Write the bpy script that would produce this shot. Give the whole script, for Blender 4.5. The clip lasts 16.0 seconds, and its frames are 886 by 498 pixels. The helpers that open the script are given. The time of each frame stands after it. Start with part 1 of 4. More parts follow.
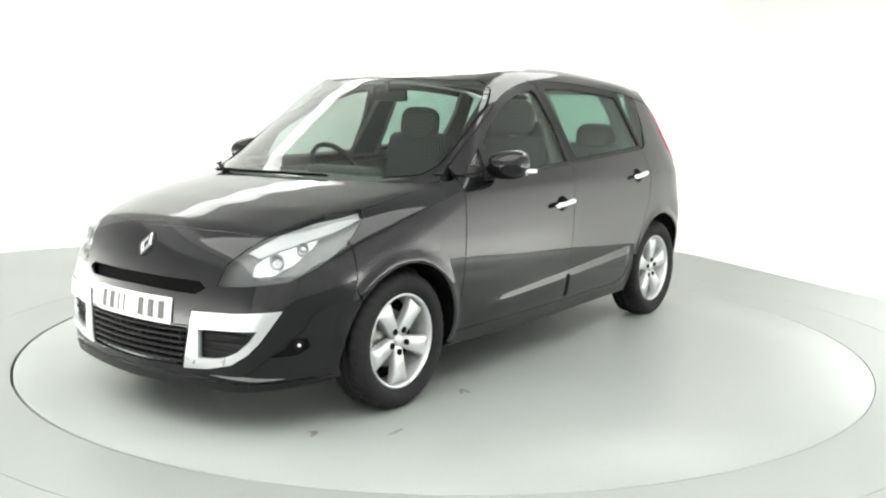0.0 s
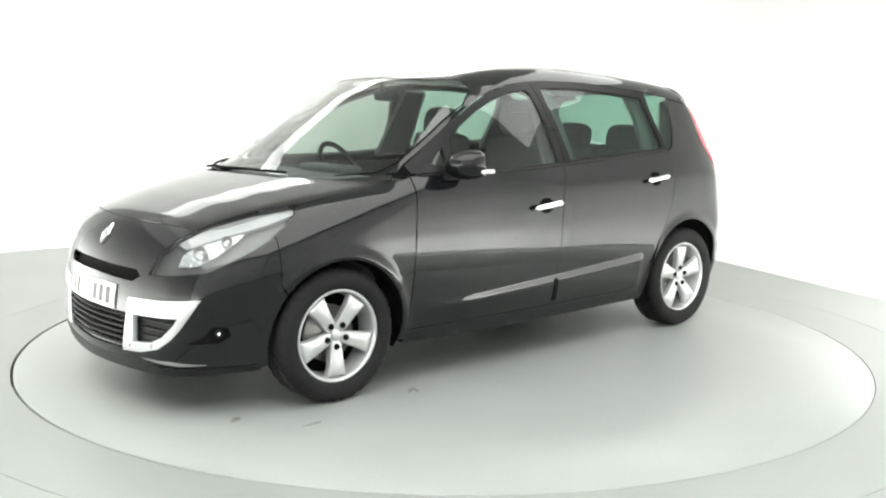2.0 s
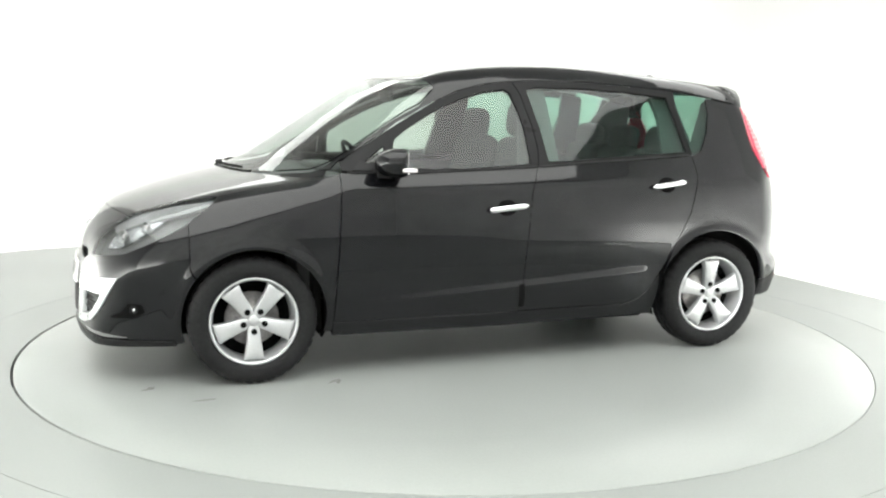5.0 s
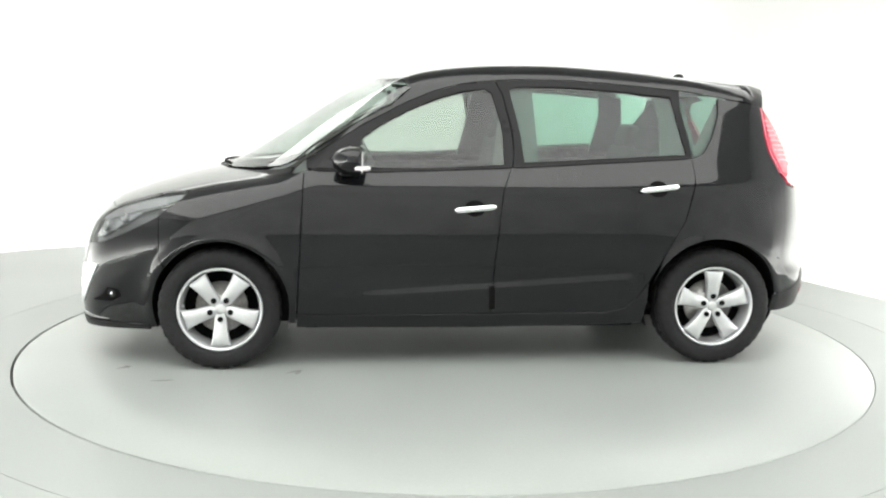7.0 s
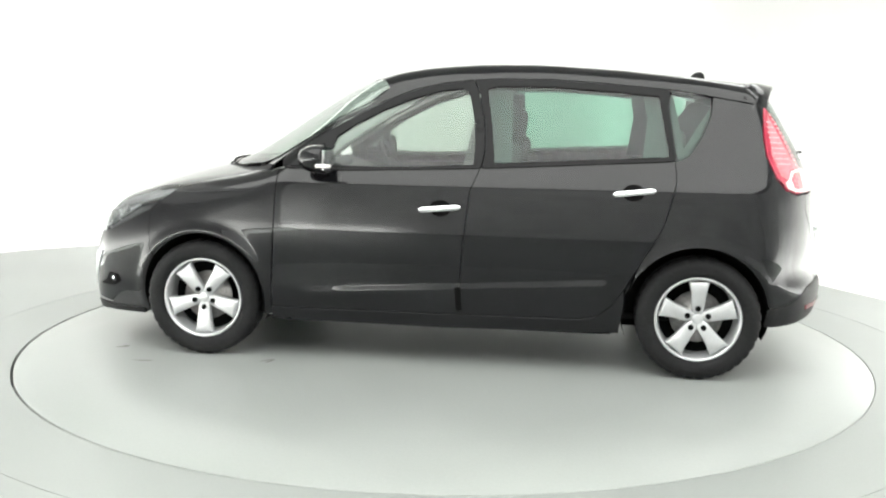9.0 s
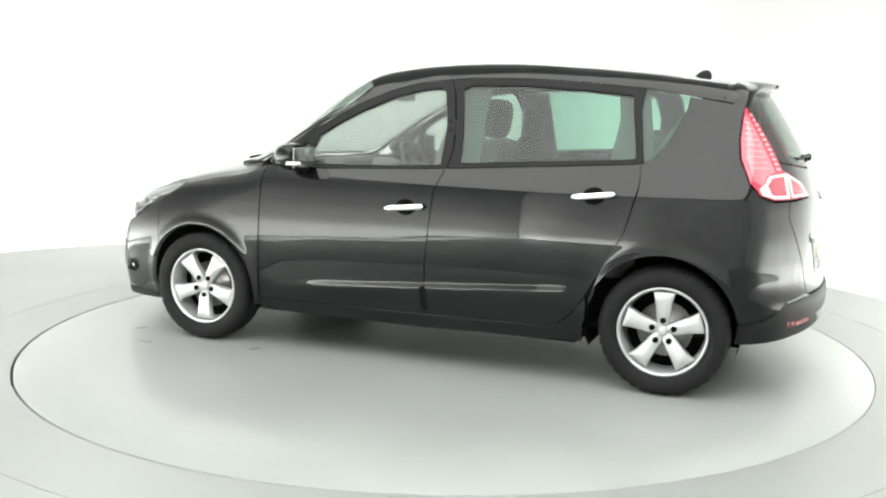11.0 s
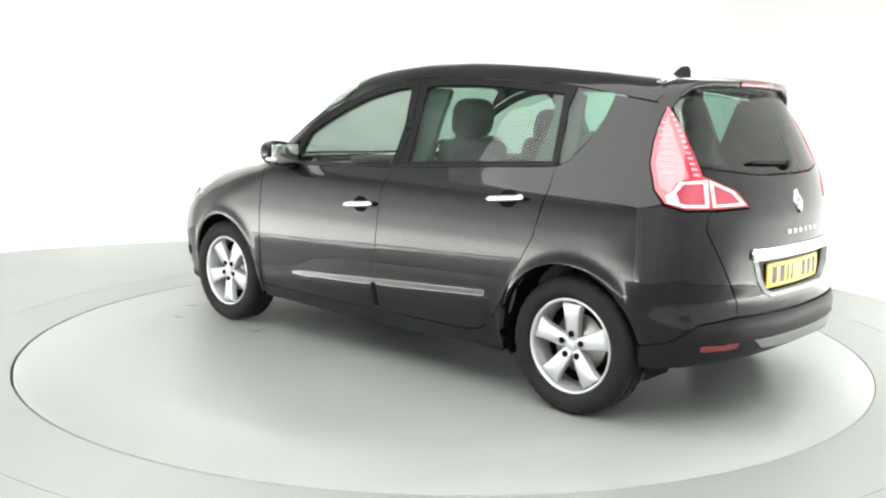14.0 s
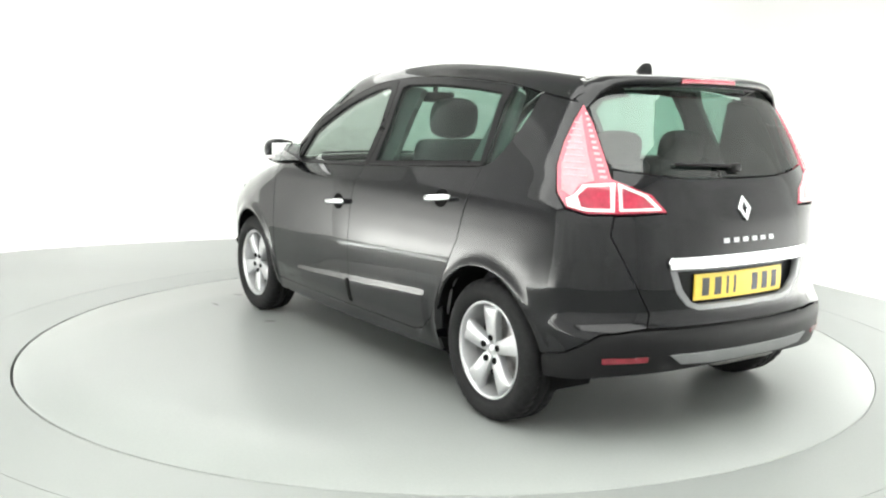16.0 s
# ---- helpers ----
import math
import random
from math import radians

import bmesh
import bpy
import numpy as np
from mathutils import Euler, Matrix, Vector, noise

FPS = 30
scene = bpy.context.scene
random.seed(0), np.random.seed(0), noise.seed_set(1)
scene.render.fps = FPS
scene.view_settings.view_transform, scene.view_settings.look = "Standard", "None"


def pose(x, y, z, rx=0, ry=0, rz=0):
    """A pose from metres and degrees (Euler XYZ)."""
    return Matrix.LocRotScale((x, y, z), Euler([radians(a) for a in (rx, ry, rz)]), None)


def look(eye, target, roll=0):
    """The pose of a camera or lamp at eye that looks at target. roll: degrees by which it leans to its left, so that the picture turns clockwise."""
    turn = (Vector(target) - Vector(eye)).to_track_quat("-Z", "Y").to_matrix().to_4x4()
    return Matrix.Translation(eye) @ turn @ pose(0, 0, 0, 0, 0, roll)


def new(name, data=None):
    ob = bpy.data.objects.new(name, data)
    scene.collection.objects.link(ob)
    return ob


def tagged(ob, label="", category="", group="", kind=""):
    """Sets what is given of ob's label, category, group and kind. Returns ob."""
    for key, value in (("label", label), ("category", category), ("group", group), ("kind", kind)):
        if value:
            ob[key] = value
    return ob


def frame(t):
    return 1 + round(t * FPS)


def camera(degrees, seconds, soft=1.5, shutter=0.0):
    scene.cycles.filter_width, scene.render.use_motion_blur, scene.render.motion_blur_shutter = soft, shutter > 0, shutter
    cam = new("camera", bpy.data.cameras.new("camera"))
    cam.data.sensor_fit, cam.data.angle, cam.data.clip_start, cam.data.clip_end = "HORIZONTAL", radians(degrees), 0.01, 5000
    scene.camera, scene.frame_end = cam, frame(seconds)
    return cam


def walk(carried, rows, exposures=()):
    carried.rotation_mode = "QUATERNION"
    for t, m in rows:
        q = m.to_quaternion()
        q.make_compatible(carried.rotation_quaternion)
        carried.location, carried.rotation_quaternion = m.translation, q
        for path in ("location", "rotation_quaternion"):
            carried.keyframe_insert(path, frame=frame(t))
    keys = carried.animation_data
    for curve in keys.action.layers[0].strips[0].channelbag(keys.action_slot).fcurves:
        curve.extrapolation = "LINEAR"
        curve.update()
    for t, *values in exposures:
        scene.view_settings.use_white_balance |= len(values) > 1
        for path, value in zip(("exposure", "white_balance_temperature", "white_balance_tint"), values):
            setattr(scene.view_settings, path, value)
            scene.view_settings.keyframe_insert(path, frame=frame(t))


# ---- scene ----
FOV = 49.874
EYE = (0.0, -5.764, 1.421)
cam = camera(FOV, 16.0, soft=2.2)
AIM = (EYE[0] + math.sin(radians(-0.158)) * math.cos(radians(8.699)), EYE[1] + math.cos(radians(-0.158)) * math.cos(radians(8.699)), EYE[2] - math.sin(radians(8.699)))
STAND = look(EYE, AIM, 0.932)
walk(cam, [(0, STAND), (16, STAND)], [(0, 0.0), (16, 0.0)])

# ---- light ----
world = bpy.data.worlds.new("studio_air")
scene.world = world
world.use_nodes = True
world.node_tree.nodes["Background"].inputs[0].default_value = (0.9, 0.95, 1.0, 1)
world.node_tree.nodes["Background"].inputs[1].default_value = 0.05


def softbox(name, size_x, size_y, watts, m, colour=(0.985, 1.0, 0.965), spread=180):
    lamp = bpy.data.lights.new(name, "AREA")
    lamp.shape, lamp.size, lamp.size_y, lamp.energy, lamp.color = "RECTANGLE", size_x, size_y, watts, colour
    lamp.spread = radians(spread)
    ob = new(name, lamp)
    ob.matrix_world = m
    return ob


# cove lamps along the heads of the walls and a broad softbox over the working area
softbox("north_cove_lamp", 3.8, 0.6, 26, look((0.0, 3.95, 3.9), (0, 0, 0.2)))
softbox("northwest_cove_lamp", 2.7, 0.6, 21, look((-2.7, 3.25, 3.9), (0, 0, 0.2)))
# unseen fill lamp added to brighten the upper back wall
softbox("back_wall_fill", 6.4, 0.3, 150, look((-0.9, 2.3, 4.2), (-1.3, 4.2, 2.9)), spread=130)
softbox("east_cove_lamp", 3.4, 1.0, 55, look((2.85, 1.4, 3.75), (0, 0, 0.2)))
softbox("west_cove_lamp", 6.0, 1.3, 18, look((-4.1, -1.2, 3.65), (0, -1.0, 0.2)))
softbox("front_softbox", 7.6, 6.2, 660, look((-0.2, -3.9, 4.2), (-0.2, -3.9, 0)))
# unseen fill lamps added beside the camera to wash the back walls' feet
softbox("left_low_fill", 0.5, 0.3, 42, look((-3.0, -5.6, 0.45), (-3.3, 3.3, 0.15)), spread=30)
softbox("right_low_fill", 0.5, 0.3, 62, look((3.15, -5.6, 0.60), (3.10, 2.2, 0.42)), spread=30)
# unseen fill strips added near the floor to wash the wall feet upwards
softbox("left_floor_fill", 8.6, 0.10, 1150, look((-3.95, -2.9, 0.08), (-4.5, -2.9, 0.22)))
softbox("south_floor_fill", 1.7, 0.10, 60, look((-3.5, -7.28, 0.08), (-3.5, -7.6, 0.18)))
softbox("right_floor_fill", 1.7, 0.10, 42, look((3.40, -0.20, 0.08), (3.87, 0.01, 0.22)))
softbox("right_front_floor_fill", 2.0, 0.10, 100, look((3.80, -2.0, 0.08), (4.32, -1.93, 0.22)))


# ---- materials ----
def material(name, colour, rough=0.5, metal=0.0, coat=0.0, grain=0.0, scale=40.0, bump=0.0, blotch=0.0, blotch_scale=1.2, spec=0.5, emit=None, strength=0.0):
    m = bpy.data.materials.new(name)
    m.use_nodes = True
    nt = m.node_tree
    b = nt.nodes["Principled BSDF"]
    b.inputs["Base Color"].default_value = (*colour, 1)
    b.inputs["Roughness"].default_value = rough
    b.inputs["Metallic"].default_value = metal
    b.inputs["Coat Weight"].default_value = coat
    b.inputs["Coat Roughness"].default_value = 0.03
    b.inputs["Specular IOR Level"].default_value = spec
    if emit:
        b.inputs["Emission Color"].default_value = (*emit, 1)
        b.inputs["Emission Strength"].default_value = strength
    if grain or bump or blotch:
        tc = nt.nodes.new("ShaderNodeTexCoord")
        fine = nt.nodes.new("ShaderNodeTexNoise")
        fine.inputs["Scale"].default_value, fine.inputs["Detail"].default_value = scale, 6
        wide = nt.nodes.new("ShaderNodeTexNoise")
        wide.inputs["Scale"].default_value, wide.inputs["Detail"].default_value = blotch_scale, 4
        nt.links.new(tc.outputs["Object"], fine.inputs["Vector"])
        nt.links.new(tc.outputs["Object"], wide.inputs["Vector"])
        last = None
        for src, amount in ((fine, grain), (wide, blotch)):
            if not amount:
                continue
            ramp = nt.nodes.new("ShaderNodeMapRange")
            ramp.inputs["From Min"].default_value, ramp.inputs["From Max"].default_value = 0.3, 0.7
            ramp.inputs["To Min"].default_value, ramp.inputs["To Max"].default_value = 1 - amount, 1 + amount
            nt.links.new(src.outputs["Fac"], ramp.inputs["Value"])
            mul = nt.nodes.new("ShaderNodeVectorMath")
            mul.operation = "SCALE"
            if last is None:
                mul.inputs[0].default_value = colour
            else:
                nt.links.new(last, mul.inputs[0])
            nt.links.new(ramp.outputs["Result"], mul.inputs["Scale"])
            last = mul.outputs["Vector"]
        if last is not None:
            nt.links.new(last, b.inputs["Base Color"])
            rr = nt.nodes.new("ShaderNodeMapRange")
            rr.inputs["To Min"].default_value, rr.inputs["To Max"].default_value = max(rough - 0.08, 0.02), min(rough + 0.08, 1)
            nt.links.new(wide.outputs["Fac"], rr.inputs["Value"])
            nt.links.new(rr.outputs["Result"], b.inputs["Roughness"])
        if bump:
            bn = nt.nodes.new("ShaderNodeBump")
            bn.inputs["Strength"].default_value, bn.inputs["Distance"].default_value = bump, 0.002
            nt.links.new(fine.outputs["Fac"], bn.inputs["Height"])
            nt.links.new(bn.outputs["Normal"], b.inputs["Normal"])
    return m


def glass(name, tint, base=0.06):
    """Thin sheet glass: tinted see-through, with a mirror gloss that grows towards grazing angles."""
    m = bpy.data.materials.new(name)
    m.use_nodes = True
    nt = m.node_tree
    nt.nodes.remove(nt.nodes["Principled BSDF"])
    clear, gloss, mix, lw, power, span = (nt.nodes.new("ShaderNode" + k) for k in ("BsdfTransparent", "BsdfGlossy", "MixShader", "LayerWeight", "Math", "MapRange"))
    clear.inputs["Color"].default_value = (*tint, 1)
    gloss.inputs["Roughness"].default_value = 0.0
    lw.inputs["Blend"].default_value = 0.5
    power.operation = "POWER"
    power.inputs[1].default_value = 5.0
    span.inputs["To Min"].default_value = base
    nt.links.new(lw.outputs["Facing"], power.inputs[0])
    nt.links.new(power.outputs[0], span.inputs["Value"])
    nt.links.new(span.outputs["Result"], mix.inputs[0])
    nt.links.new(clear.outputs[0], mix.inputs[1])
    nt.links.new(gloss.outputs[0], mix.inputs[2])
    nt.links.new(mix.outputs[0], nt.nodes["Material Output"].inputs["Surface"])
    return m


PAINT = material("black_car_paint", (0.0030, 0.0031, 0.0040), 0.35, 0.0, 1.0, 0.06, 300, 0, 0.05, 3, spec=0.04)
PAINT.node_tree.nodes["Principled BSDF"].inputs["Coat IOR"].default_value = 1.40
BLACK_PLASTIC = material("black_plastic", (0.0065, 0.0065, 0.007), 0.5, spec=0.2, grain=0.12, scale=200, bump=0.1, blotch=0.1, blotch_scale=5)
DARK_TRIM = material("dark_glossy_trim", (0.007, 0.007, 0.0075), 0.3, spec=0.12, grain=0.04, scale=120, blotch=0.1, blotch_scale=6)
RUBBER = material("tyre_rubber", (0.0085, 0.0085, 0.009), 0.75, spec=0.2, grain=0.25, scale=60, bump=0.3, blotch=0.2, blotch_scale=8)
ALLOY = material("silver_alloy", (0.47, 0.478, 0.486), 0.32, 0.55, 0.3, 0.05, 150, 0, 0.06, 12)
CHROME = material("bright_chrome", (0.85, 0.86, 0.87), 0.1, 1.0, grain=0.02, scale=60, blotch=0.03, blotch_scale=8)
SATIN = material("satin_silver_paint", (0.40, 0.408, 0.415), 0.3, 0.55, 0.4, 0.03, 150, 0, 0.04, 8)
STEEL = material("brake_steel", (0.35, 0.34, 0.33), 0.4, 0.9, grain=0.2, scale=90, blotch=0.2, blotch_scale=15)
UNDERSIDE = material("underbody_black", (0.004, 0.004, 0.004), 0.8, spec=0.05, grain=0.3, scale=20, blotch=0.2, blotch_scale=3)
CLOTH = material("charcoal_seat_cloth", (0.068, 0.068, 0.073), 0.9, grain=0.10, scale=120, bump=0.1, blotch=0.1, blotch_scale=5)
DASH = material("grey_dashboard_plastic", (0.068, 0.068, 0.070), 0.6, grain=0.10, scale=120, bump=0.1, blotch=0.1, blotch_scale=4)
WINDSCREEN = glass("clear_windscreen_glass", (0.58, 0.65, 0.615), 0.085)
DOOR_GLASS = glass("pale_green_glass", (0.62, 0.70, 0.65), 0.045)
GREEN_GLASS = glass("green_tinted_glass", (0.42, 0.62, 0.535), 0.045)
REAR_GLASS = glass("rear_tinted_glass", (0.36, 0.50, 0.44), 0.085)
LENS = glass("clear_lamp_lens", (0.92, 0.94, 0.95), 0.05)
RED_LENS = material("red_lamp_plastic", (0.34, 0.018, 0.045), 0.12, 0, 1.0, 0.15, 60, 0.2, 0.15, 15)
PINK_LENS = material("pale_red_lamp_plastic", (0.50, 0.14, 0.165), 0.12, 0, 1.0, 0.12, 70, 0.25, 0.2, 25)
REFLECTOR = material("dark_red_reflector", (0.16, 0.012, 0.02), 0.25, 0, 0.6, 0.15, 60, 0.2, 0.15, 15)
DULL_SATIN = material("dull_silver_plastic", (0.19, 0.193, 0.197), 0.4, 0.4, 0.0, 0.05, 150, 0, 0.08, 8)
PALE_LENS = material("pale_pink_lamp_plastic", (0.58, 0.27, 0.30), 0.25, 0, 0.3, 0.1, 80, 0.1, 0.1, 20)
WHITE_LENS = material("milky_lamp_plastic", (0.60, 0.57, 0.57), 0.15, 0, 0.8, 0.08, 80, 0.1, 0.05, 10)
LINING = material("grey_roof_lining", (0.42, 0.42, 0.41), 0.9, grain=0.1, scale=200, bump=0.2, blotch=0.05, blotch_scale=3)
INNER_SILVER = material("lamp_inner_silver", (0.22, 0.22, 0.22), 0.35, 0.5, grain=0.1, scale=80, blotch=0.1, blotch_scale=20)
INNER_GREY = material("lamp_inner_grey", (0.07, 0.07, 0.07), 0.4, 0.3, grain=0.1, scale=80, blotch=0.1, blotch_scale=20)
FACETS = material("faceted_reflector", (0.36, 0.365, 0.37), 0.25, 0.8, grain=0.25, scale=90, bump=1.0, blotch=0.25, blotch_scale=30)
MIRROR = material("mirror_glass", (0.9, 0.9, 0.9), 0.02, 1.0)
PLATE_WHITE = material("white_plate", (0.62, 0.62, 0.605), 0.35, grain=0.03, scale=80, blotch=0.03, blotch_scale=6)
PLATE_YELLOW = material("yellow_plate", (0.74, 0.53, 0.055), 0.35, grain=0.04, scale=80, blotch=0.04, blotch_scale=6)
INK = material("plate_black", (0.04, 0.04, 0.04), 0.5)
FLOOR_MAT = material("pale_grey_floor_paint", (0.215, 0.227, 0.218), 0.38, spec=0.3, grain=0.03, scale=90, bump=0.05, blotch=0.035, blotch_scale=0.8)
TABLE_MAT = material("pale_turntable_paint", (0.232, 0.245, 0.235), 0.37, spec=0.4, grain=0.03, scale=70, bump=0.03, blotch=0.05, blotch_scale=1.1)
WALL_MAT = material("white_studio_wall", (0.60, 0.60, 0.588), 0.75, grain=0.015, scale=60, bump=0.08, blotch=0.02, blotch_scale=0.5)
CEILING_MAT = material("white_ceiling_paint", (0.50, 0.50, 0.49), 0.8, grain=0.02, scale=50, blotch=0.03, blotch_scale=0.6)
# pale cloth for added unseen walls that brighten reflections in the car
UNSEEN_WALL_MAT = material("unseen_wall_cloth", (0.76, 0.76, 0.755), 0.95, grain=0.2, scale=80, bump=0.2, blotch=0.15, blotch_scale=1.5)
# darker copy of the wall white: the west wall's dimness is in its colour
DIM_SIDE_MAT = material("dimmed_side_wall", (0.30, 0.30, 0.295), 0.8, grain=0.03, scale=60, bump=0.08, blotch=0.05, blotch_scale=0.7)
PIT_MAT = material("dark_gap", (0.02, 0.02, 0.02), 0.9)
STAIN_MAT = material("floor_stain", (0.145, 0.145, 0.135), 0.5, grain=0.1, scale=60, blotch=0.2, blotch_scale=9)


# ---- mesh helpers ----
def mesh_of(name, verts, faces, mat, normals=None, smooth=True):
    me = bpy.data.meshes.new(name)
    me.from_pydata([tuple(map(float, v)) for v in verts], [], [tuple(int(i) for i in f) for f in faces])
    me.materials.append(mat)
    me.polygons.foreach_set("use_smooth", [smooth] * len(me.polygons))
    if normals is not None:
        me.normals_split_custom_set_from_vertices([tuple(map(float, n)) for n in normals])
    me.update()
    return me


def part(name, me, parent, label=""):
    ob = new(name, me)
    ob.parent = parent
    return tagged(ob, label) if label else ob


def from_bm(name, bm, mat, smooth=True):
    bmesh.ops.recalc_face_normals(bm, faces=bm.faces)
    me = bpy.data.meshes.new(name)
    bm.to_mesh(me)
    bm.free()
    me.materials.append(mat)
    me.polygons.foreach_set("use_smooth", [smooth] * len(me.polygons))
    return me


def add_box(bm, centre, size, m=None, bevel=0.0, segments=2):
    made = bmesh.ops.create_cube(bm, size=1.0)["verts"]
    bmesh.ops.scale(bm, vec=size, verts=made)
    if bevel:
        edges = list({e for v in made for e in v.link_edges})
        out = bmesh.ops.bevel(bm, geom=edges, offset=bevel, segments=segments, affect="EDGES", profile=0.5)
        made = list({v for f in out["faces"] for v in f.verts} | {v for v in made if v.is_valid})
    bmesh.ops.transform(bm, matrix=Matrix.Translation(centre) @ (m or Matrix()), verts=made)
    return made


def box_mesh(name, centre, size, mat, bevel=0.01, m=None, segments=2):
    bm = bmesh.new()
    add_box(bm, centre, size, m, bevel, segments)
    return from_bm(name, bm, mat)


def lathe(name, profile, mat, turns=48, axis="y"):
    """Turns (radius, along) pairs round an axis."""
    verts, faces = [], []
    n = len(profile)
    for i in range(turns):
        a = 2 * math.pi * i / turns
        for r, h in profile:
            verts.append((r * math.cos(a), h, r * math.sin(a)) if axis == "y" else (r * math.cos(a), r * math.sin(a), h))
    for i in range(turns):
        for j in range(n - 1):
            a, b = i * n + j, ((i + 1) % turns) * n + j
            faces.append((a, b, b + 1, a + 1))
    me = mesh_of(name, verts, faces, mat)
    bm = bmesh.new()
    bm.from_mesh(me)
    bmesh.ops.remove_doubles(bm, verts=bm.verts, dist=1e-5)
    bpy.data.meshes.remove(me)
    return from_bm(name, bm, mat)


# ---- the car's skin ----
def curve(pts, lo, hi, sig=0.03):
    """A softened curve through the points, as a table that is read by table lookup."""
    g = np.arange(lo, hi, 0.005)
    xs, ys = zip(*sorted(pts))
    v = np.interp(g, xs, ys)
    n = int(4 * sig / 0.005)
    k = np.exp(-0.5 * (np.arange(-n, n + 1) * 0.005 / sig) ** 2)
    k /= k.sum()
    pad = np.concatenate([2 * v[0] - v[n:0:-1], v, 2 * v[-1] - v[-2:-n - 2:-1]])
    v = np.convolve(pad, k, "valid")
    return lambda x: np.interp(x, g, v)


HALF_WIDTH = curve([(2.4, .40), (2.2, .62), (2.1, .70), (1.95, .79), (1.75, .855), (1.5, .892), (1.2, .912), (.6, .925), (0, .93), (-.6, .922),
                    (-1.0, .915), (-1.35, .91), (-1.6, .893), (-1.8, .845), (-2.0, .77), (-2.2, .65)], -2.6, 2.6, .06)
SIDE_LEAN = curve([(.1, -.11), (.2, -.075), (.27, -.055), (.34, -.034), (.42, -.020), (.5, -.012), (.56, -.005), (.62, -.001), (.68, 0), (.76, -.001), (.86, -.007), (.94, -.014),
                   (.99, -.021), (1.008, -.028), (1.04, -.046), (1.10, -.078), (1.2, -.129), (1.3, -.180), (1.42, -.24), (1.55, -.315), (1.7, -.41)], 0, 1.9, .016)
TOP_LINE = curve([(2.4, .60), (2.3, .70), (2.2, .772), (2.1, .831), (2.0, .88), (1.9, .918), (1.8, .955), (1.63, 1.004), (1.5, 1.035), (1.38, 1.06), (1.25, 1.12),
                  (1.1, 1.215), (.9, 1.345), (.7, 1.47), (.52, 1.56), (.36, 1.603), (.2, 1.625), (.05, 1.638), (-.1, 1.648), (-.27, 1.652), (-.44, 1.653), (-.6, 1.648),
                  (-.93, 1.627), (-1.26, 1.597), (-1.6, 1.558), (-1.85, 1.525), (-2.2, 1.47)], -2.6, 2.6, .03)
NOSE = curve([(.05, 2.02), (.12, 2.14), (.17, 2.185), (.25, 2.205), (.32, 2.21), (.5, 2.20), (.6, 2.182), (.7, 2.15), (.77, 2.115), (.85, 2.06), (1.0, 1.95)], 0, 1.9, .025)
TAIL = curve([(.1, -1.88), (.2, -1.98), (.27, -2.05), (.37, -2.085), (.46, -2.097), (.50, -2.09), (.54, -2.06), (.58, -2.05), (.66, -2.055), (.8, -2.047), (.95, -2.026),
              (1.0, -2.01), (1.1, -1.975), (1.234, -1.905), (1.348, -1.835), (1.428, -1.785), (1.5, -1.74), (1.7, -1.6)], 0, 1.9, .012)
SWEEP = curve([(-2.6, 0), (-.3, 0), (.3, .25), (.7, .5), (1.1, .5), (1.6, .34), (2.3, .30), (2.6, .3)], -2.6, 2.6, .08)
CORNER = curve([(-2.6, .12), (-1.7, .10), (-1.4, .06), (.0, .055), (.35, .06), (.6, .06), (1.1, .11), (1.5, .20), (2.6, .22)], -2.6, 2.6, .08)
CROWN = curve([(-2.6, .05), (-.2, .05), (.4, .05), (2.6, .05)], -2.6, 2.6, .1)
WHEEL_X, WHEEL_R = 1.351, 0.324


def smooth_max(a, b, k):
    h = np.maximum(k - np.abs(a - b), 0) / k
    return np.maximum(a, b) + h * h * k * 0.25


def body_field(x, y, z):
    """Below zero inside the car's body, zero on its skin."""
    a = np.abs(y)
    lip = 0
    for wx in (WHEEL_X, -WHEEL_X):
        r = np.hypot(x - wx, z - 0.33)
        lip = lip + 0.012 * np.exp(-((r - 0.378) / 0.032) ** 2) * np.clip((z - 0.2) * 8, 0, 1)
    hip = 0.030 * np.exp(-((z - 0.64) / 0.15) ** 2) * np.clip((-1.45 - x) / 0.3, 0, 1) ** 2
    ramp = np.clip((0.400 + (0.82 - x) * 0.0645 - z) / 0.050 + 0.5, 0, 1)
    ends = np.clip((0.84 - x) / 0.30, 0, 1) * np.clip((x + 0.90) / 0.05, 0, 1)
    ledge = 0.0095 * ramp * ramp * (3 - 2 * ramp) * ends * np.clip((z - 0.27) / 0.09, 0, 1)
    side = a - HALF_WIDTH(x) - SIDE_LEAN(z) - lip - hip - ledge
    xe = x + SWEEP(x) * a * a
    top = (z - TOP_LINE(xe) + CROWN(x) * a * a) * 0.85
    front = (x - NOSE(z) + 0.27 * a * a) * 0.95
    rear = (TAIL(z) + 0.18 * a * a + 0.31 * a ** 4 - x) * 0.95
    f = smooth_max(side, top, CORNER(x))
    f = smooth_max(f, front, 0.07)
    return smooth_max(f, rear, 0.06)


def march(o, d, lo, hi):
    """Where rays o + s d leave the body, for s between lo (inside) and hi (outside)."""
    lo, hi = np.full(len(o), float(lo)), np.full(len(o), float(hi))
    for _ in range(34):
        m = (lo + hi) / 2
        p = o + d * m[:, None]
        out = body_field(p[:, 0], p[:, 1], p[:, 2]) > 0
        hi, lo = np.where(out, m, hi), np.where(out, lo, m)
    return o + d * lo[:, None]


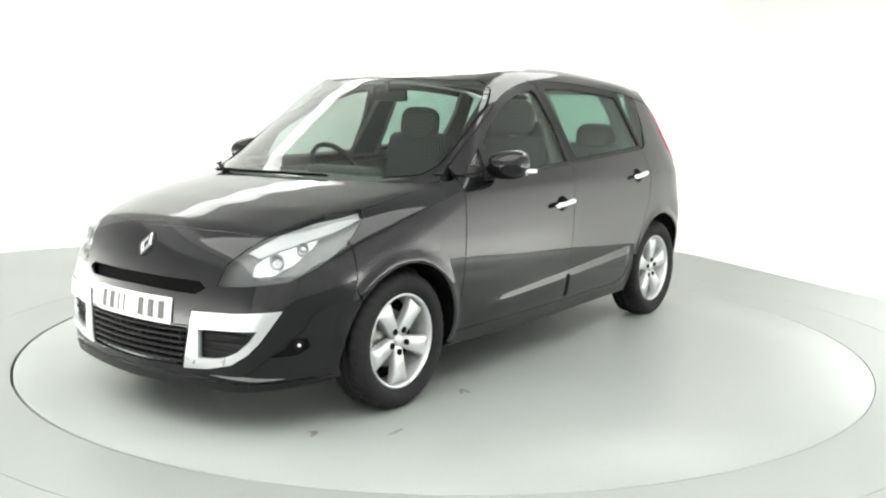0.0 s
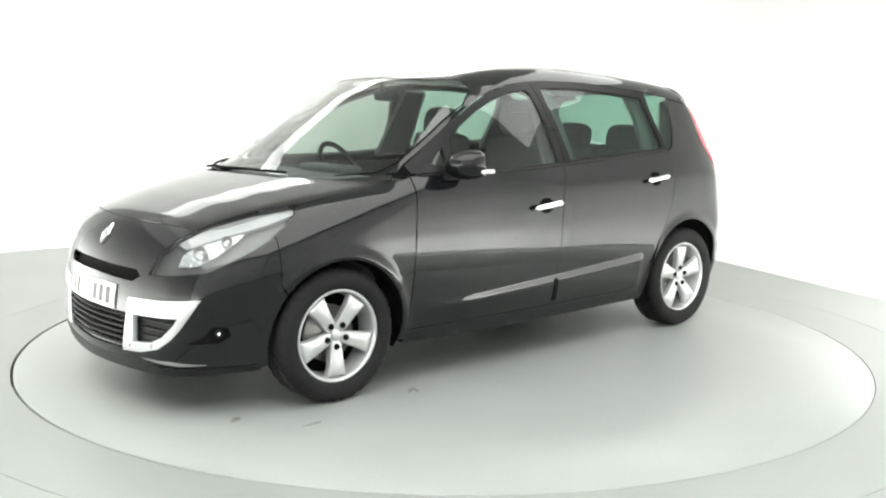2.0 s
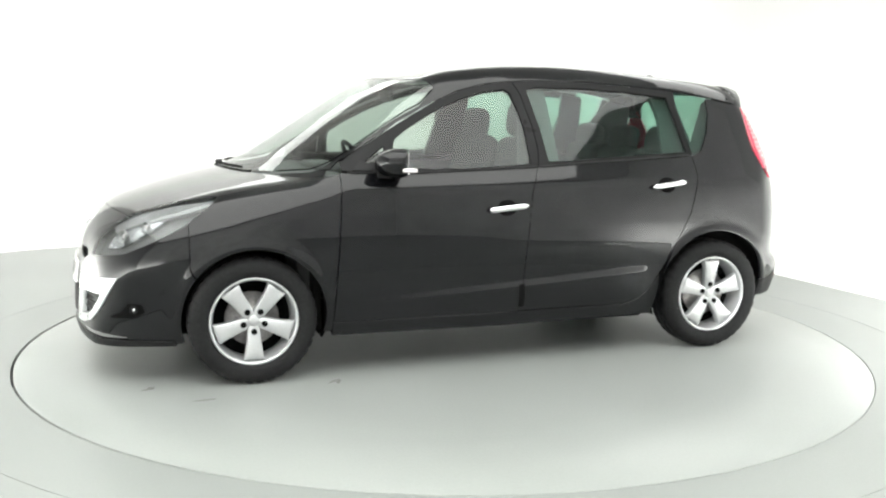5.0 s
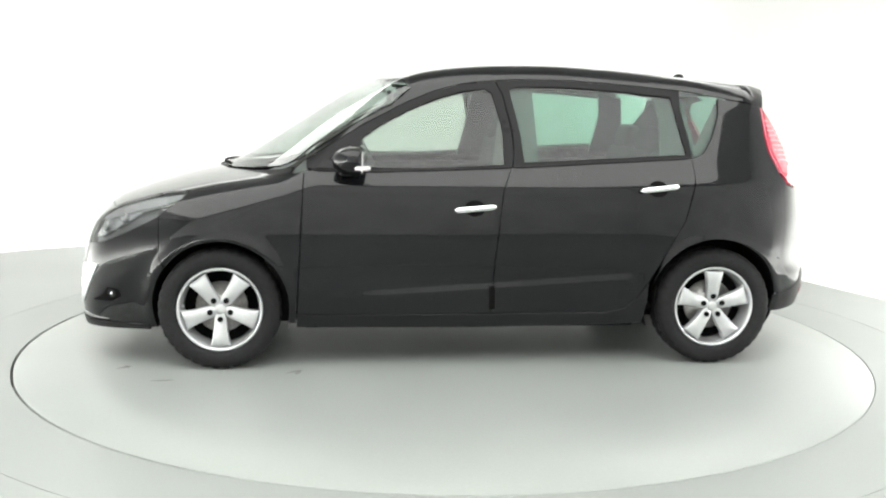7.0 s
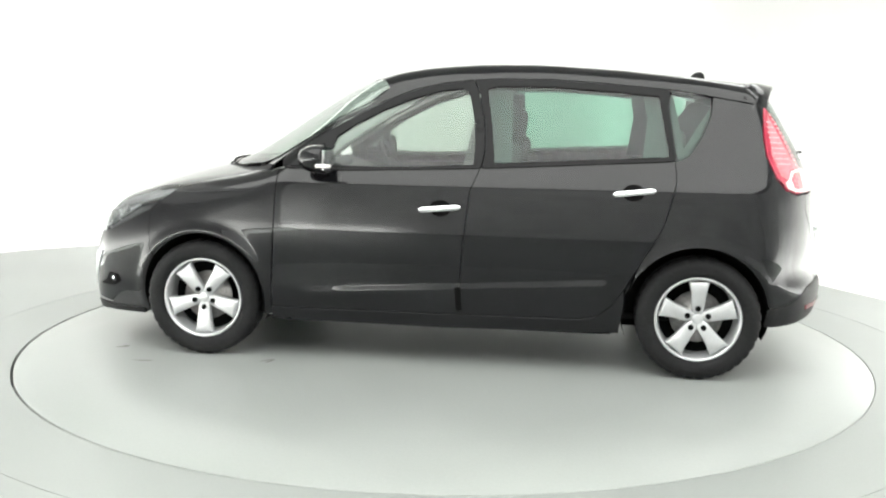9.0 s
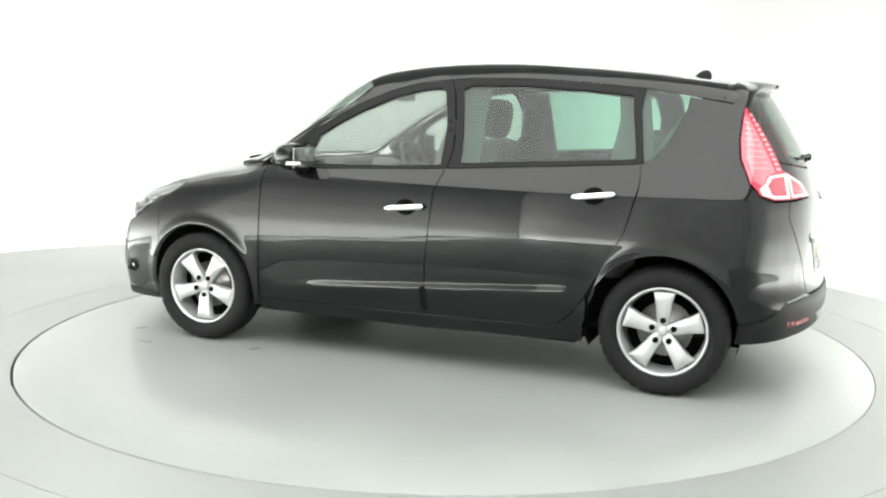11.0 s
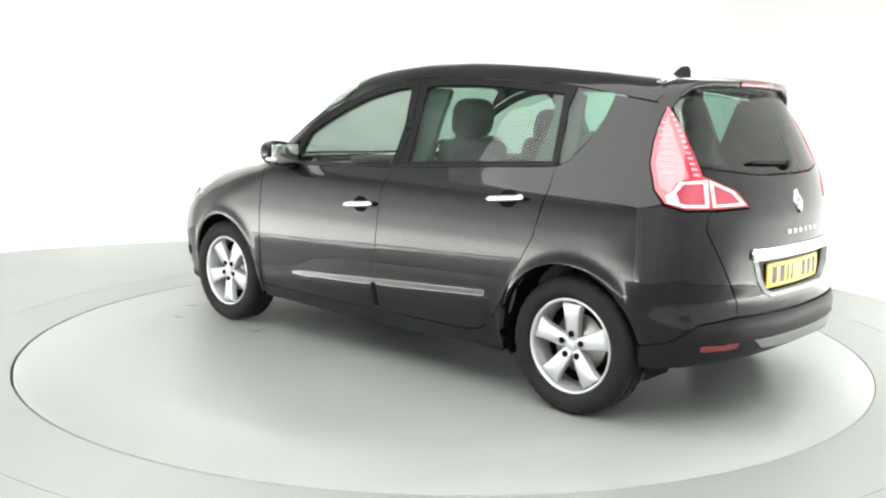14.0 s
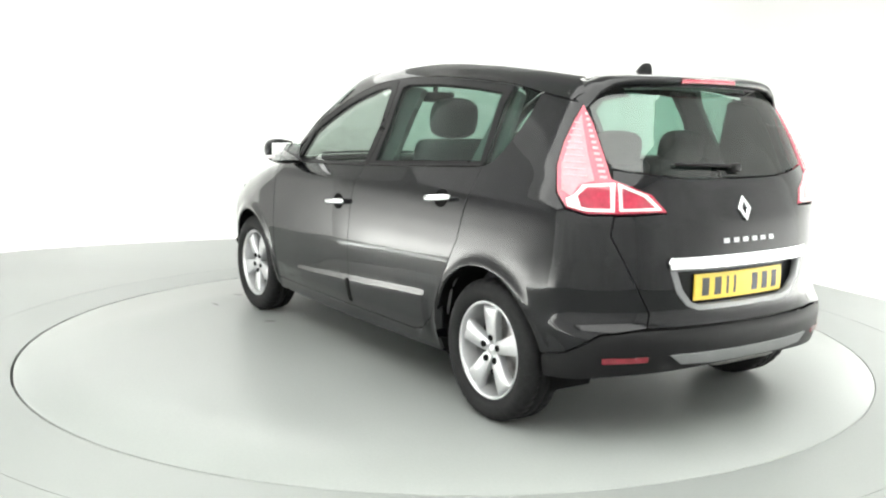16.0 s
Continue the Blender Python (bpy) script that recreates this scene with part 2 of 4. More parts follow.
def on_skin(kind, uv):
    """Points of the skin: 'side' from (x, z), 'top' from (x, y), 'nose' from (bearing about (1.1, 0), z), 'tail' from (bearing about (-1.0, 0), z)."""
    uv = np.asarray(uv, float)
    u, v, zero, one = uv[:, 0], uv[:, 1], np.zeros(len(uv)), np.ones(len(uv))
    if kind == "side":
        return march(np.stack([u, zero, v], 1), np.stack([zero, one, zero], 1), 0, 1.3)
    if kind == "top":
        return march(np.stack([u, v, zero + 0.4], 1), np.stack([zero, zero, one], 1), 0, 1.6)
    if kind == "nose":
        return march(np.stack([zero + 1.1, zero, v], 1), np.stack([np.cos(u), np.sin(u), zero], 1), 0, 1.6)
    return march(np.stack([zero - 1.0, zero, v], 1), np.stack([-np.cos(u), np.sin(u), zero], 1), 0, 1.6)


def skin_normal(p, e=0.004):
    g = np.empty_like(p)
    for i in range(3):
        q, r = p.copy(), p.copy()
        q[:, i] += e
        r[:, i] -= e
        g[:, i] = body_field(*q.T) - body_field(*r.T)
    return g / np.linalg.norm(g, axis=1, keepdims=True)


def inside(poly, pts):
    x, y = pts[:, 0], pts[:, 1]
    c = np.zeros(len(pts), bool)
    for (x0, y0), (x1, y1) in zip(poly, np.roll(poly, -1, axis=0)):
        hit = ((y0 > y) != (y1 > y)) & (x < (x1 - x0) * (y - y0) / (y1 - y0 + 1e-12) + x0)
        c ^= hit
    return c


def fine(poly, step):
    """The outline with its edges cut into short steps, through softened corners kept as they are."""
    out = []
    for p, q in zip(poly, list(poly[1:]) + [poly[0]]):
        n = max(1, int(math.hypot(q[0] - p[0], q[1] - p[1]) / step))
        out += [(p[0] + (q[0] - p[0]) * i / n, p[1] + (q[1] - p[1]) * i / n) for i in range(n)]
    return np.array(out)


def shrink(poly, d):
    """The outline moved inwards by d."""
    p = np.array(poly, float)
    area = np.sum(p[:, 0] * np.roll(p[:, 1], -1) - np.roll(p[:, 0], -1) * p[:, 1])
    e0, e1 = p - np.roll(p, 1, axis=0), np.roll(p, -1, axis=0) - p
    unit = lambda e: e / np.maximum(np.linalg.norm(e, axis=1, keepdims=True), 1e-9)
    n = unit(e0)[:, ::-1] * (-1, 1) + unit(e1)[:, ::-1] * (-1, 1)
    n /= np.maximum(np.linalg.norm(n, axis=1, keepdims=True), 0.5)
    return p + n * d * (1 if area > 0 else -1)


def skin_panel(name, kind, poly, mat, holes=(), side=1, gap=0.0014, lift=0.0, depth=0.018, step=0.03, edge=0.02, both=False):
    """A panel of the car's skin: an outline (and holes) laid on the skin, with edges turned inwards. both: mirrored over the car's middle in one outline."""
    if both:
        poly = list(poly) + [(a, -b) if kind == "top" else (-a, b) for a, b in reversed(poly)]
        keep = []
        for q in poly:
            if not keep or math.dist(q, keep[-1]) > 1e-6:
                keep.append(q)
        poly = keep if math.dist(keep[0], keep[-1]) > 1e-6 else keep[:-1]
    loops = [fine(shrink(poly, gap), edge)] + [fine(shrink(h, -gap), edge) for h in holes]
    outer = loops[0]
    lo, hi = outer.min(0), outer.max(0)
    gx, gy = np.meshgrid(np.arange(lo[0] + step / 2, hi[0], step), np.arange(lo[1] + step / 2, hi[1], step))
    grid = np.stack([gx.ravel(), gy.ravel()], 1)
    ok = inside(outer, grid)
    for h in loops[1:]:
        ok &= ~inside(h, grid)
    rim = np.concatenate(loops)
    grid = grid[ok]
    far = np.array([np.min(np.hypot(*(rim - g).T)) > step * 0.4 for g in grid], bool) if len(grid) else np.zeros(0, bool)
    grid = grid[far]
    pts = np.concatenate([rim, grid]) if len(grid) else rim
    edges, start = [], 0
    for L in loops:
        edges += [(start + i, start + (i + 1) % len(L)) for i in range(len(L))]
        start += len(L)
    from mathutils.geometry import delaunay_2d_cdt
    v2, _, f2, _, _, _ = delaunay_2d_cdt([Vector(p) for p in pts], edges, [], 0, 1e-6)
    uv = np.array([tuple(v) for v in v2])
    tri = np.array([f for f in f2 if len(f) == 3])
    mid = uv[tri].mean(1)
    ok = inside(outer, mid)
    for h in loops[1:]:
        ok &= ~inside(h, mid)
    tri = tri[ok]
    P = on_skin(kind, uv)
    N = skin_normal(P)
    P = P + N * lift
    # turn faces outwards
    fn = np.cross(P[tri[:, 1]] - P[tri[:, 0]], P[tri[:, 2]] - P[tri[:, 0]])
    flip = np.sum(fn * N[tri[:, 0]], 1) < 0
    tri[flip] = tri[flip][:, ::-1]
    verts, normals, faces = list(P), list(N), [tuple(t) for t in tri]
    if depth:
        count = {}
        for t in tri:
            for a, b in ((t[0], t[1]), (t[1], t[2]), (t[2], t[0])):
                count[(min(a, b), max(a, b))] = count.get((min(a, b), max(a, b)), []) + [(a, b)]
        for pair in count.values():
            if len(pair) == 1:
                a, b = pair[0]
                out = np.cross(P[b] - P[a], N[a])
                out /= max(np.linalg.norm(out), 1e-9)
                k = len(verts)
                verts += [P[a], P[b], P[b] - N[b] * depth, P[a] - N[a] * depth]
                na, nb = N[a] * 0.6 + out * 0.8, N[b] * 0.6 + out * 0.8
                normals += [na, nb, out, out]
                faces.append((k + 1, k, k + 3, k + 2))
    verts, normals = np.array(verts), np.array(normals)
    if side < 0:
        verts, normals = verts * (1, -1, 1), normals * (1, -1, 1)
        faces = [f[::-1] for f in faces]
    return mesh_of(name, verts, faces, mat, normals)


def side_to(kind, pts):
    """Outline points given on the side view (x, z), as the coordinates of another kind of panel."""
    p = on_skin("side", pts)
    if kind == "top":
        return [(float(a), float(b)) for a, b, c in p]
    if kind == "nose":
        return [(math.atan2(b, a - 1.1), float(c)) for a, b, c in p]
    return [(math.atan2(b, -(a + 1.0)), float(c)) for a, b, c in p]


def arc(cx, cz, r, a0, a1, n=18):
    return [(cx + r * math.cos(radians(a0 + (a1 - a0) * i / n)), cz + r * math.sin(radians(a0 + (a1 - a0) * i / n))) for i in range(n + 1)]


# ---- the studio ----
def slab_between(name, outer, inner, z0, z1, mat, label, category=""):
    """A flat ring or plate between two outlines (inner may be empty), with thickness."""
    verts, faces = [], []
    n = len(outer)
    if inner:
        for z in (z1, z0):
            verts += [(x, y, z) for x, y in outer] + [(x, y, z) for x, y in inner]
        for i in range(n):
            j = (i + 1) % n
            faces += [(i, j, n + j, n + i), (2 * n + j, 2 * n + i, 3 * n + i, 3 * n + j), (j, i, 2 * n + i, 2 * n + j), (n + i, n + j, 3 * n + j, 3 * n + i)]
    else:
        for z in (z1, z0):
            verts += [(x, y, z) for x, y in outer]
        faces = [tuple(range(n)), tuple(range(2 * n - 1, n - 1, -1))] + [((i + 1) % n, i, n + i, n + (i + 1) % n) for i in range(n)]
    return tagged(new(name, mesh_of(name, verts, faces, mat, smooth=False)), label, category, kind="structure")


def ring(r, n=160):
    return [(r * math.cos(2 * math.pi * i / n), r * math.sin(2 * math.pi * i / n)) for i in range(n)]


def square_ring(r, n=160):
    out = []
    for i in range(n):
        a = 2 * math.pi * i / n
        s = r / max(abs(math.cos(a)), abs(math.sin(a)))
        out.append((s * math.cos(a), s * math.sin(a)))
    return out


TABLE_R = 2.447
slab_between("floor", square_ring(9.0), ring(2.862), -0.12, 0.0, FLOOR_MAT, "pale grey painted studio floor, slightly glossy")
slab_between("floor_surround", ring(2.858), [(x - 0.005, y - 0.002) for x, y in ring(TABLE_R + 0.004)], -0.12, 0.0, FLOOR_MAT, "pale grey floor ring around the turntable")
slab_between("floor_pit", ring(2.95), [], -0.3, -0.14, PIT_MAT, "dark pit under the turntable")

slab_between("floor_seam", ring(2.866), ring(2.852), -0.1, -0.002, FLOOR_MAT, "filled seam in the studio floor")

turntable = new("turntable")
tagged(turntable, "round pale grey painted turntable flush with the studio floor", "turntable")
part("turntable_deck", lathe("turntable_deck", [(0.001, 0.0), (0.6, 0.0), (1.2, 0.0), (1.8, 0.0), (TABLE_R - 0.007, 0.0), (TABLE_R - 0.004, -0.003), (TABLE_R - 0.004, -0.10), (0.001, -0.10)], TABLE_MAT, 160, "z"), turntable, "pale grey painted deck with faint scuffs")


def scuff(x, y, length, width, turn, seed):
    """A thin irregular stain on the deck."""
    r = random.Random(seed)
    n = 22
    pts = [(length * math.cos(t) * (0.6 + 0.5 * r.random()), width * math.sin(t) * (0.6 + 0.5 * r.random())) for t in [2 * math.pi * i / n for i in range(n)]]
    c, s = math.cos(radians(turn)), math.sin(radians(turn))
    verts = [(x + a * c - b * s, y + a * s + b * c, 0.0012) for a, b in pts] + [(x, y, 0.0012)]
    faces = [(i, (i + 1) % n, n) for i in range(n)]
    part("scuff_mark", mesh_of("scuff_mark", verts, faces, STAIN_MAT), turntable, "faint brownish scuff on the deck")


scuff(-1.742, 0.731, 0.022, 0.012, 0, 0)
scuff(-1.785, -0.651, 0.050, 0.018, 37, 1)
scuff(-0.860, -0.791, 0.050, 0.012, 74, 2)
scuff(-1.777, -0.640, 0.030, 0.012, 111, 3)
scuff(1.435, 1.263, 0.020, 0.010, 148, 4)
scuff(-1.543, -0.907, 0.060, 0.012, 5, 5)
scuff(-0.883, -0.778, 0.050, 0.012, 42, 6)


def bent_wall(name, line, height, thick, mat, label):
    line = np.array(line, float)
    t = np.gradient(line, axis=0)
    t /= np.linalg.norm(t, axis=1, keepdims=True)
    out = line + np.stack([-t[:, 1], t[:, 0]], 1) * thick
    n = len(line)
    verts = [(x, y, z) for z in (0.002, height) for x, y in line] + [(x, y, z) for z in (0.002, height) for x, y in out]
    faces = []
    for i in range(n - 1):
        faces += [(i, i + 1, n + i + 1, n + i), (2 * n + i + 1, 2 * n + i, 3 * n + i, 3 * n + i + 1), (n + i, n + i + 1, 3 * n + i + 1, 3 * n + i), (i + 1, i, 2 * n + i, 2 * n + i + 1)]
    faces += [(0, n, 3 * n, 2 * n), (n - 1, 3 * n - 1, 4 * n - 1, 2 * n - 1)]
    ob = new(name, mesh_of(name, verts, faces, mat, smooth=False))
    return tagged(ob, label, kind="structure")


def rounded(line, n=5):
    """Corner cutting, for a bent wall that curves softly."""
    p = np.array(line, float)
    for _ in range(3):
        q = np.empty((2 * len(p) - 2, 2))
        q[0::2], q[1::2] = p[:-1] * 0.75 + p[1:] * 0.25, p[:-1] * 0.25 + p[1:] * 0.75
        p = np.concatenate([p[:1], q, p[-1:]])
    return p


WALL_H = 4.3
bent_wall("wall_north", rounded([(-4.15, 2.75), (-3.95, 3.0), (-3.3, 3.45), (-2.3, 3.95), (-1.0, 4.35), (0.3, 4.4), (1.4, 4.2), (2.2, 3.75), (2.45, 3.3)]), WALL_H, 0.15, WALL_MAT, "curved white studio wall, brightly lit")
bent_wall("wall_east", [(2.45, 3.3), (2.934, 2.2), (3.382, 1.2)], WALL_H, 0.15, WALL_MAT, "straight white studio wall, brightly lit")
bent_wall("wall_east_side", [(3.382, 1.2), (3.6, 0.715), (4.1, -0.4)], WALL_H, 0.15, WALL_MAT, "white painted studio side wall washed by an added unseen floor strip")
# unseen wall, added for what the car reflects on this side
bent_wall("wall_east_unseen", [(4.1, -0.4), (4.4, -2.5), (4.4, -7.6)], WALL_H, 0.15, UNSEEN_WALL_MAT, "unseen pale cloth wall added for reflections in the car")
# unseen west wall, coloured darker so the car's side reflects less of it
bent_wall("wall_west", [(-4.5, -7.6), (-4.5, -2.0), (-4.5, 1.8), (-4.15, 2.75)], WALL_H, 0.15, DIM_SIDE_MAT, "unseen studio side wall, darkened in colour to dim its reflection, lit by an added strip")
# unseen wall behind the camera, added to lighten the car's side
bent_wall("wall_south", [(4.4, -7.6), (-4.5, -7.6)], WALL_H, 0.15, UNSEEN_WALL_MAT, "unseen pale cloth wall added behind the working area for reflections")
slab_between("ceiling", [(-5, -7.9), (5, -7.9), (5, 5), (-5, 5)], [], WALL_H, WALL_H + 0.1, CEILING_MAT, "white studio ceiling")

# ---- the car ----
car = new("car")
tagged(car, "black five-door compact minivan with silver alloy wheels, parked on the turntable", "car")
WINDOW_LINE = lambda x: float(np.interp(x, (-1.215, -0.224, 0.526, 0.857), (1.145, 1.088, 1.060, 1.063)))
FRAME_TOP = [(.80, 1.178), (.658, 1.265), (.51, 1.348), (.36, 1.426), (.208, 1.489), (.055, 1.528), (-.099, 1.546), (-.253, 1.557), (-.56, 1.556), (-.868, 1.537), (-1.176, 1.511), (-1.36, 1.482)]
SPLIT_LOW = [(-.19, 1.086), (-.142, .962), (-.105, .6), (-.088, .300)]
SPLIT_HIGH = [(-.125, 1.548), (-.16, 1.48), (-.2, 1.3), (-.21, 1.18), (-.195, 1.09)]
DOOR_FRONT = [(.905, 1.062), (.927, .642), (.947, .296)]
DOOR_REAR = [(-1.20, 1.144), (-1.207, 1.04), (-1.15, .81), (-1.04, .615), (-.962, .475), (-.905, .385), (-.83, .325), (-.74, .303)]
ARCH_F, ARCH_R = (1.345, .335, .358), (-1.335, .34, .37)
HOOD_EDGE = [(.95, 1.045), (1.05, 1.028), (1.304, .984), (1.512, .941)]
LAMP_LOW = [(1.062, .905), (.944, .796), (.823, .724), (.72, .673), (.56, .650), (.437, .640)]
LAMP_TOP = [(.437, .640), (.469, .727), (.55, .797), (.615, .838), (.677, .872), (.834, .915), (1.07, .946)]

belt = lambda xs: [(x, WINDOW_LINE(x)) for x in xs]
front_door = DOOR_FRONT[::-1] + belt((.8, .526, .2, -.1)) + SPLIT_LOW
rear_door = SPLIT_LOW[::-1] + belt((-.3, -.6, -.9, -1.15)) + DOOR_REAR
fender = [(.909, 1.058)] + HOOD_EDGE + [(1.545, .905), (1.657, .825), (1.657, .60)] + arc(*ARCH_F, 38, 194) + [(.954, .245), (.931, .642)]
front_frame = [(.895, 1.075), (.90, 1.112)] + FRAME_TOP[:7] + SPLIT_HIGH + belt((-.1, .2, .526, .8))
front_glass = [(.64, 1.082), (.60, 1.235), (.51, 1.297), (.36, 1.378), (.208, 1.442), (.055, 1.487), (-.07, 1.503), (-.105, 1.48), (-.15, 1.30), (-.155, 1.105), (.2, 1.085)]
rear_frame = [(p[0] - .004, p[1]) for p in SPLIT_HIGH[::-1]] + FRAME_TOP[7:11] + [(-1.165, 1.42), (-1.205, 1.16), (-1.2, 1.146)] + belt((-1.15, -.9, -.6, -.3))
rear_glass = [(-.265, 1.115), (-.245, 1.30), (-.205, 1.50), (-.253, 1.517), (-.56, 1.517), (-.868, 1.498), (-1.115, 1.475), (-1.135, 1.36), (-1.17, 1.165), (-.7, 1.14)]
small_front_glass = [(.82, 1.085), (.665, 1.20), (.668, 1.083)]
quarter_glass = [(-1.18, 1.508), (-1.30, 1.492), (-1.388, 1.470), (-1.375, 1.38), (-1.33, 1.27), (-1.265, 1.175), (-1.22, 1.152), (-1.208, 1.165), (-1.17, 1.42)]
quarter = side_to("tail", [(-1.207, 1.142), (-1.25, 1.160), (-1.272, 1.172), (-1.337, 1.268), (-1.382, 1.38), (-1.394, 1.474), (-1.5, 1.457), (-1.60, 1.440)])
quarter += [(.757, 1.432), (.797, 1.366), (.836, 1.272), (.857, 1.178), (.846, 1.065), (.808, 1.002), (.721, .976), (.625, .978), (.638, .898), (.572, .764), (.48, .573), (.492, .52), (.519, .516), (.665, .497), (.784, .416), (.872, .394)]
quarter += side_to("tail", arc(*ARCH_R, 170, 20) + DOOR_REAR[3::-1])
roof = [(.515, 0), (.505, .2), (.465, .42), (.37, .60), (.34, .64)]
roof += [(.44, .692), (.565, .720), (.70, .738), (.824, .746), (.93, .751), (1.0, .758)]
roof += side_to("top", [(.955, 1.075), (.905, 1.115)] + FRAME_TOP + [(-1.5, 1.459), (-1.60, 1.443)])
roof += [(-1.655, .56), (-1.70, .4), (-1.72, .2), (-1.725, 0)]
hood = [(float(p[0]), float(p[1])) for p in on_skin("nose", [(0, .853), (.1, .853), (.2, .853), (.3, .852), (.4, .851), (.5, .848), (.56, .845)])]
lamp_top_xy = [tuple(p[:2]) for p in on_skin("nose", LAMP_TOP[3:])]
hood += [(float(a), float(b)) for a, b in lamp_top_xy] + side_to("top", HOOD_EDGE[::-1]) + [(1.085, .77), (1.21, .625), (1.345, .42), (1.416, .2), (1.434, 0)]
screen = [(1.400, 0), (1.384, .2), (1.325, .39), (1.19, .585), (1.04, .715), (.93, .745), (.824, .740), (.70, .732), (.565, .714), (.44, .686), (.335, .636), (.375, .58), (.455, .42), (.495, .2), (.505, 0)]
cowl = [(1.430, 0), (1.412, .2), (1.340, .42), (1.205, .625), (1.08, .765), (.985, .80), (.965, .757), (1.045, .722), (1.197, .592), (1.331, .395), (1.389, .2), (1.404, 0)]
bumper = [(0, .853), (.2, .853), (.4, .851), (.56, .845), (.612, .836)] + LAMP_TOP[2::-1] + LAMP_LOW[-2:0:-1] + [(1.0, .828)]
bumper += side_to("nose", [(1.658, .825), (1.658, .79), (1.658, .755), (1.658, .72), (1.658, .68), (1.658, .64), (1.658, .60)] + arc(*ARCH_F, 37, -18, 14)) + [(.92, .215), (.55, .205), (.2, .195), (0, .195)]
slot = [(-.39, .628), (-.36, .652), (0, .655), (.36, .652), (.39, .628), (.345, .600), (0, .606), (-.345, .600)]
grille = [(-.315, .452), (.315, .452), (.292, .285), (0, .275), (-.292, .285)]
surround_out = [(.342, .527), (.52, .535), (.70, .553), (.66, .486), (.62, .42), (.575, .365), (.515, .318), (.42, .290), (.305, .279)]
surround_in = [(.372, .455), (.5, .462), (.612, .468), (.585, .425), (.54, .375), (.485, .345), (.43, .333), (.372, .330)]
mirror_uv = lambda poly: [(-a, b) for a, b in reversed(poly)]
tailgate = [(0, 1.118), (.288, 1.120), (.518, 1.145), (.628, 1.160), (.630, 1.122), (.473, 1.054), (.408, .983), (.622, .974), (.635, .898), (.569, .764), (.477, .573), (.489, .5185), (.25, .518), (0, .517)]
rear_screen = [(0, 1.535), (.2, 1.534), (.438, 1.523), (.641, 1.499), (.735, 1.428), (.704, 1.345), (.655, 1.208), (.628, 1.166), (.518, 1.151), (.288, 1.126), (0, 1.124)]
tail_lamp = [(.757, 1.424), (.791, 1.365), (.830, 1.272), (.851, 1.178), (.840, 1.065), (.803, 1.008), (.721, .984), (.640, .984), (.414, .990), (.473, 1.060), (.636, 1.124), (.66, 1.208), (.71, 1.345)]
rear_bumper = [(0, .511), (.25, .512), (.519, .510), (.663, .491), (.782, .410), (.872, .388)] + side_to("tail", [(-1.70, .38), (-1.695, .33), (-1.69, .29)]) + [(.80, .292), (.70, .303), (.576, .316), (.35, .332), (.19, .342), (0, .346)]
sill = [(.95, .293), (.952, .222), (0, .215), (-.945, .228), (-.962, .40), (-.960, .468), (-.901, .380), (-.826, .320), (-.74, .299), (-.088, .296)]

for s in (1, -1):
    d = part("front_door", skin_panel("front_door", "side", front_door, PAINT, side=s, gap=.0026, step=.011, edge=.011), car)
    part("window_frame", skin_panel("window_frame", "side", front_frame, DARK_TRIM, [front_glass, small_front_glass], side=s, depth=0.03), d)
    part("window_pane", skin_panel("window_pane", "side", front_glass, DOOR_GLASS, side=s, gap=-.004, lift=-.008, depth=0), d, "pale green door glass")
    part("window_pane", skin_panel("window_pane", "side", small_front_glass, DOOR_GLASS, side=s, gap=-.004, lift=-.008, depth=0), d, "small triangular door glass")
    d2 = part("rear_door", skin_panel("rear_door", "side", rear_door, PAINT, side=s, gap=.0026, step=.011, edge=.011), car)
    part("window_frame", skin_panel("window_frame", "side", rear_frame, DARK_TRIM, [rear_glass], side=s, depth=0.03), d2)
    part("window_pane", skin_panel("window_pane", "side", rear_glass, GREEN_GLASS, side=s, gap=-.004, lift=-.008, depth=0), d2, "green tinted door glass")
    part("front_wing", skin_panel("front_wing", "side", fender, PAINT, side=s, step=.02, edge=.012), car)
    q = part("rear_quarter_panel", skin_panel("rear_quarter_panel", "tail", quarter, PAINT, side=s, step=.018, edge=.012), car)
    part("quarter_window", skin_panel("quarter_window", "side", quarter_glass, GREEN_GLASS, side=s, lift=-.003, depth=0.004), q, "green tinted quarter glass")
    part("sill", skin_panel("sill", "side", sill, PAINT, side=s, depth=0.05, step=.015), car)

part("roof", skin_panel("roof", "top", roof, PAINT, both=True, depth=.006), car)
part("bonnet", skin_panel("bonnet", "top", hood, PAINT, both=True), car)
part("windscreen", skin_panel("windscreen", "top", screen, WINDSCREEN, both=True, lift=-.003, depth=.004), car, "clear windscreen glass")
part("cowl", skin_panel("cowl", "top", cowl, BLACK_PLASTIC, both=True, lift=-.012), car, "black plastic cowl")
front_bumper = part("front_bumper", skin_panel("front_bumper", "nose", bumper, PAINT, [slot, grille, shrink(surround_out, .004), mirror_uv(shrink(surround_out, .004))], both=True, step=.02, edge=.015), car)
rear_bump = part("rear_bumper", skin_panel("rear_bumper", "tail", rear_bumper, BLACK_PLASTIC, both=True), car)
recess_out = [(.40, .752), (.37, .66), (.32, .60), (.26, .576), (-.26, .576), (-.32, .60), (-.37, .66), (-.40, .752)]
gate = part("tailgate", skin_panel("tailgate", "tail", tailgate, PAINT, [recess_out], both=True), car)
part("rear_window", skin_panel("rear_window", "tail", rear_screen, REAR_GLASS, both=True, lift=-.003, depth=.004), gate, "dark tinted rear glass")



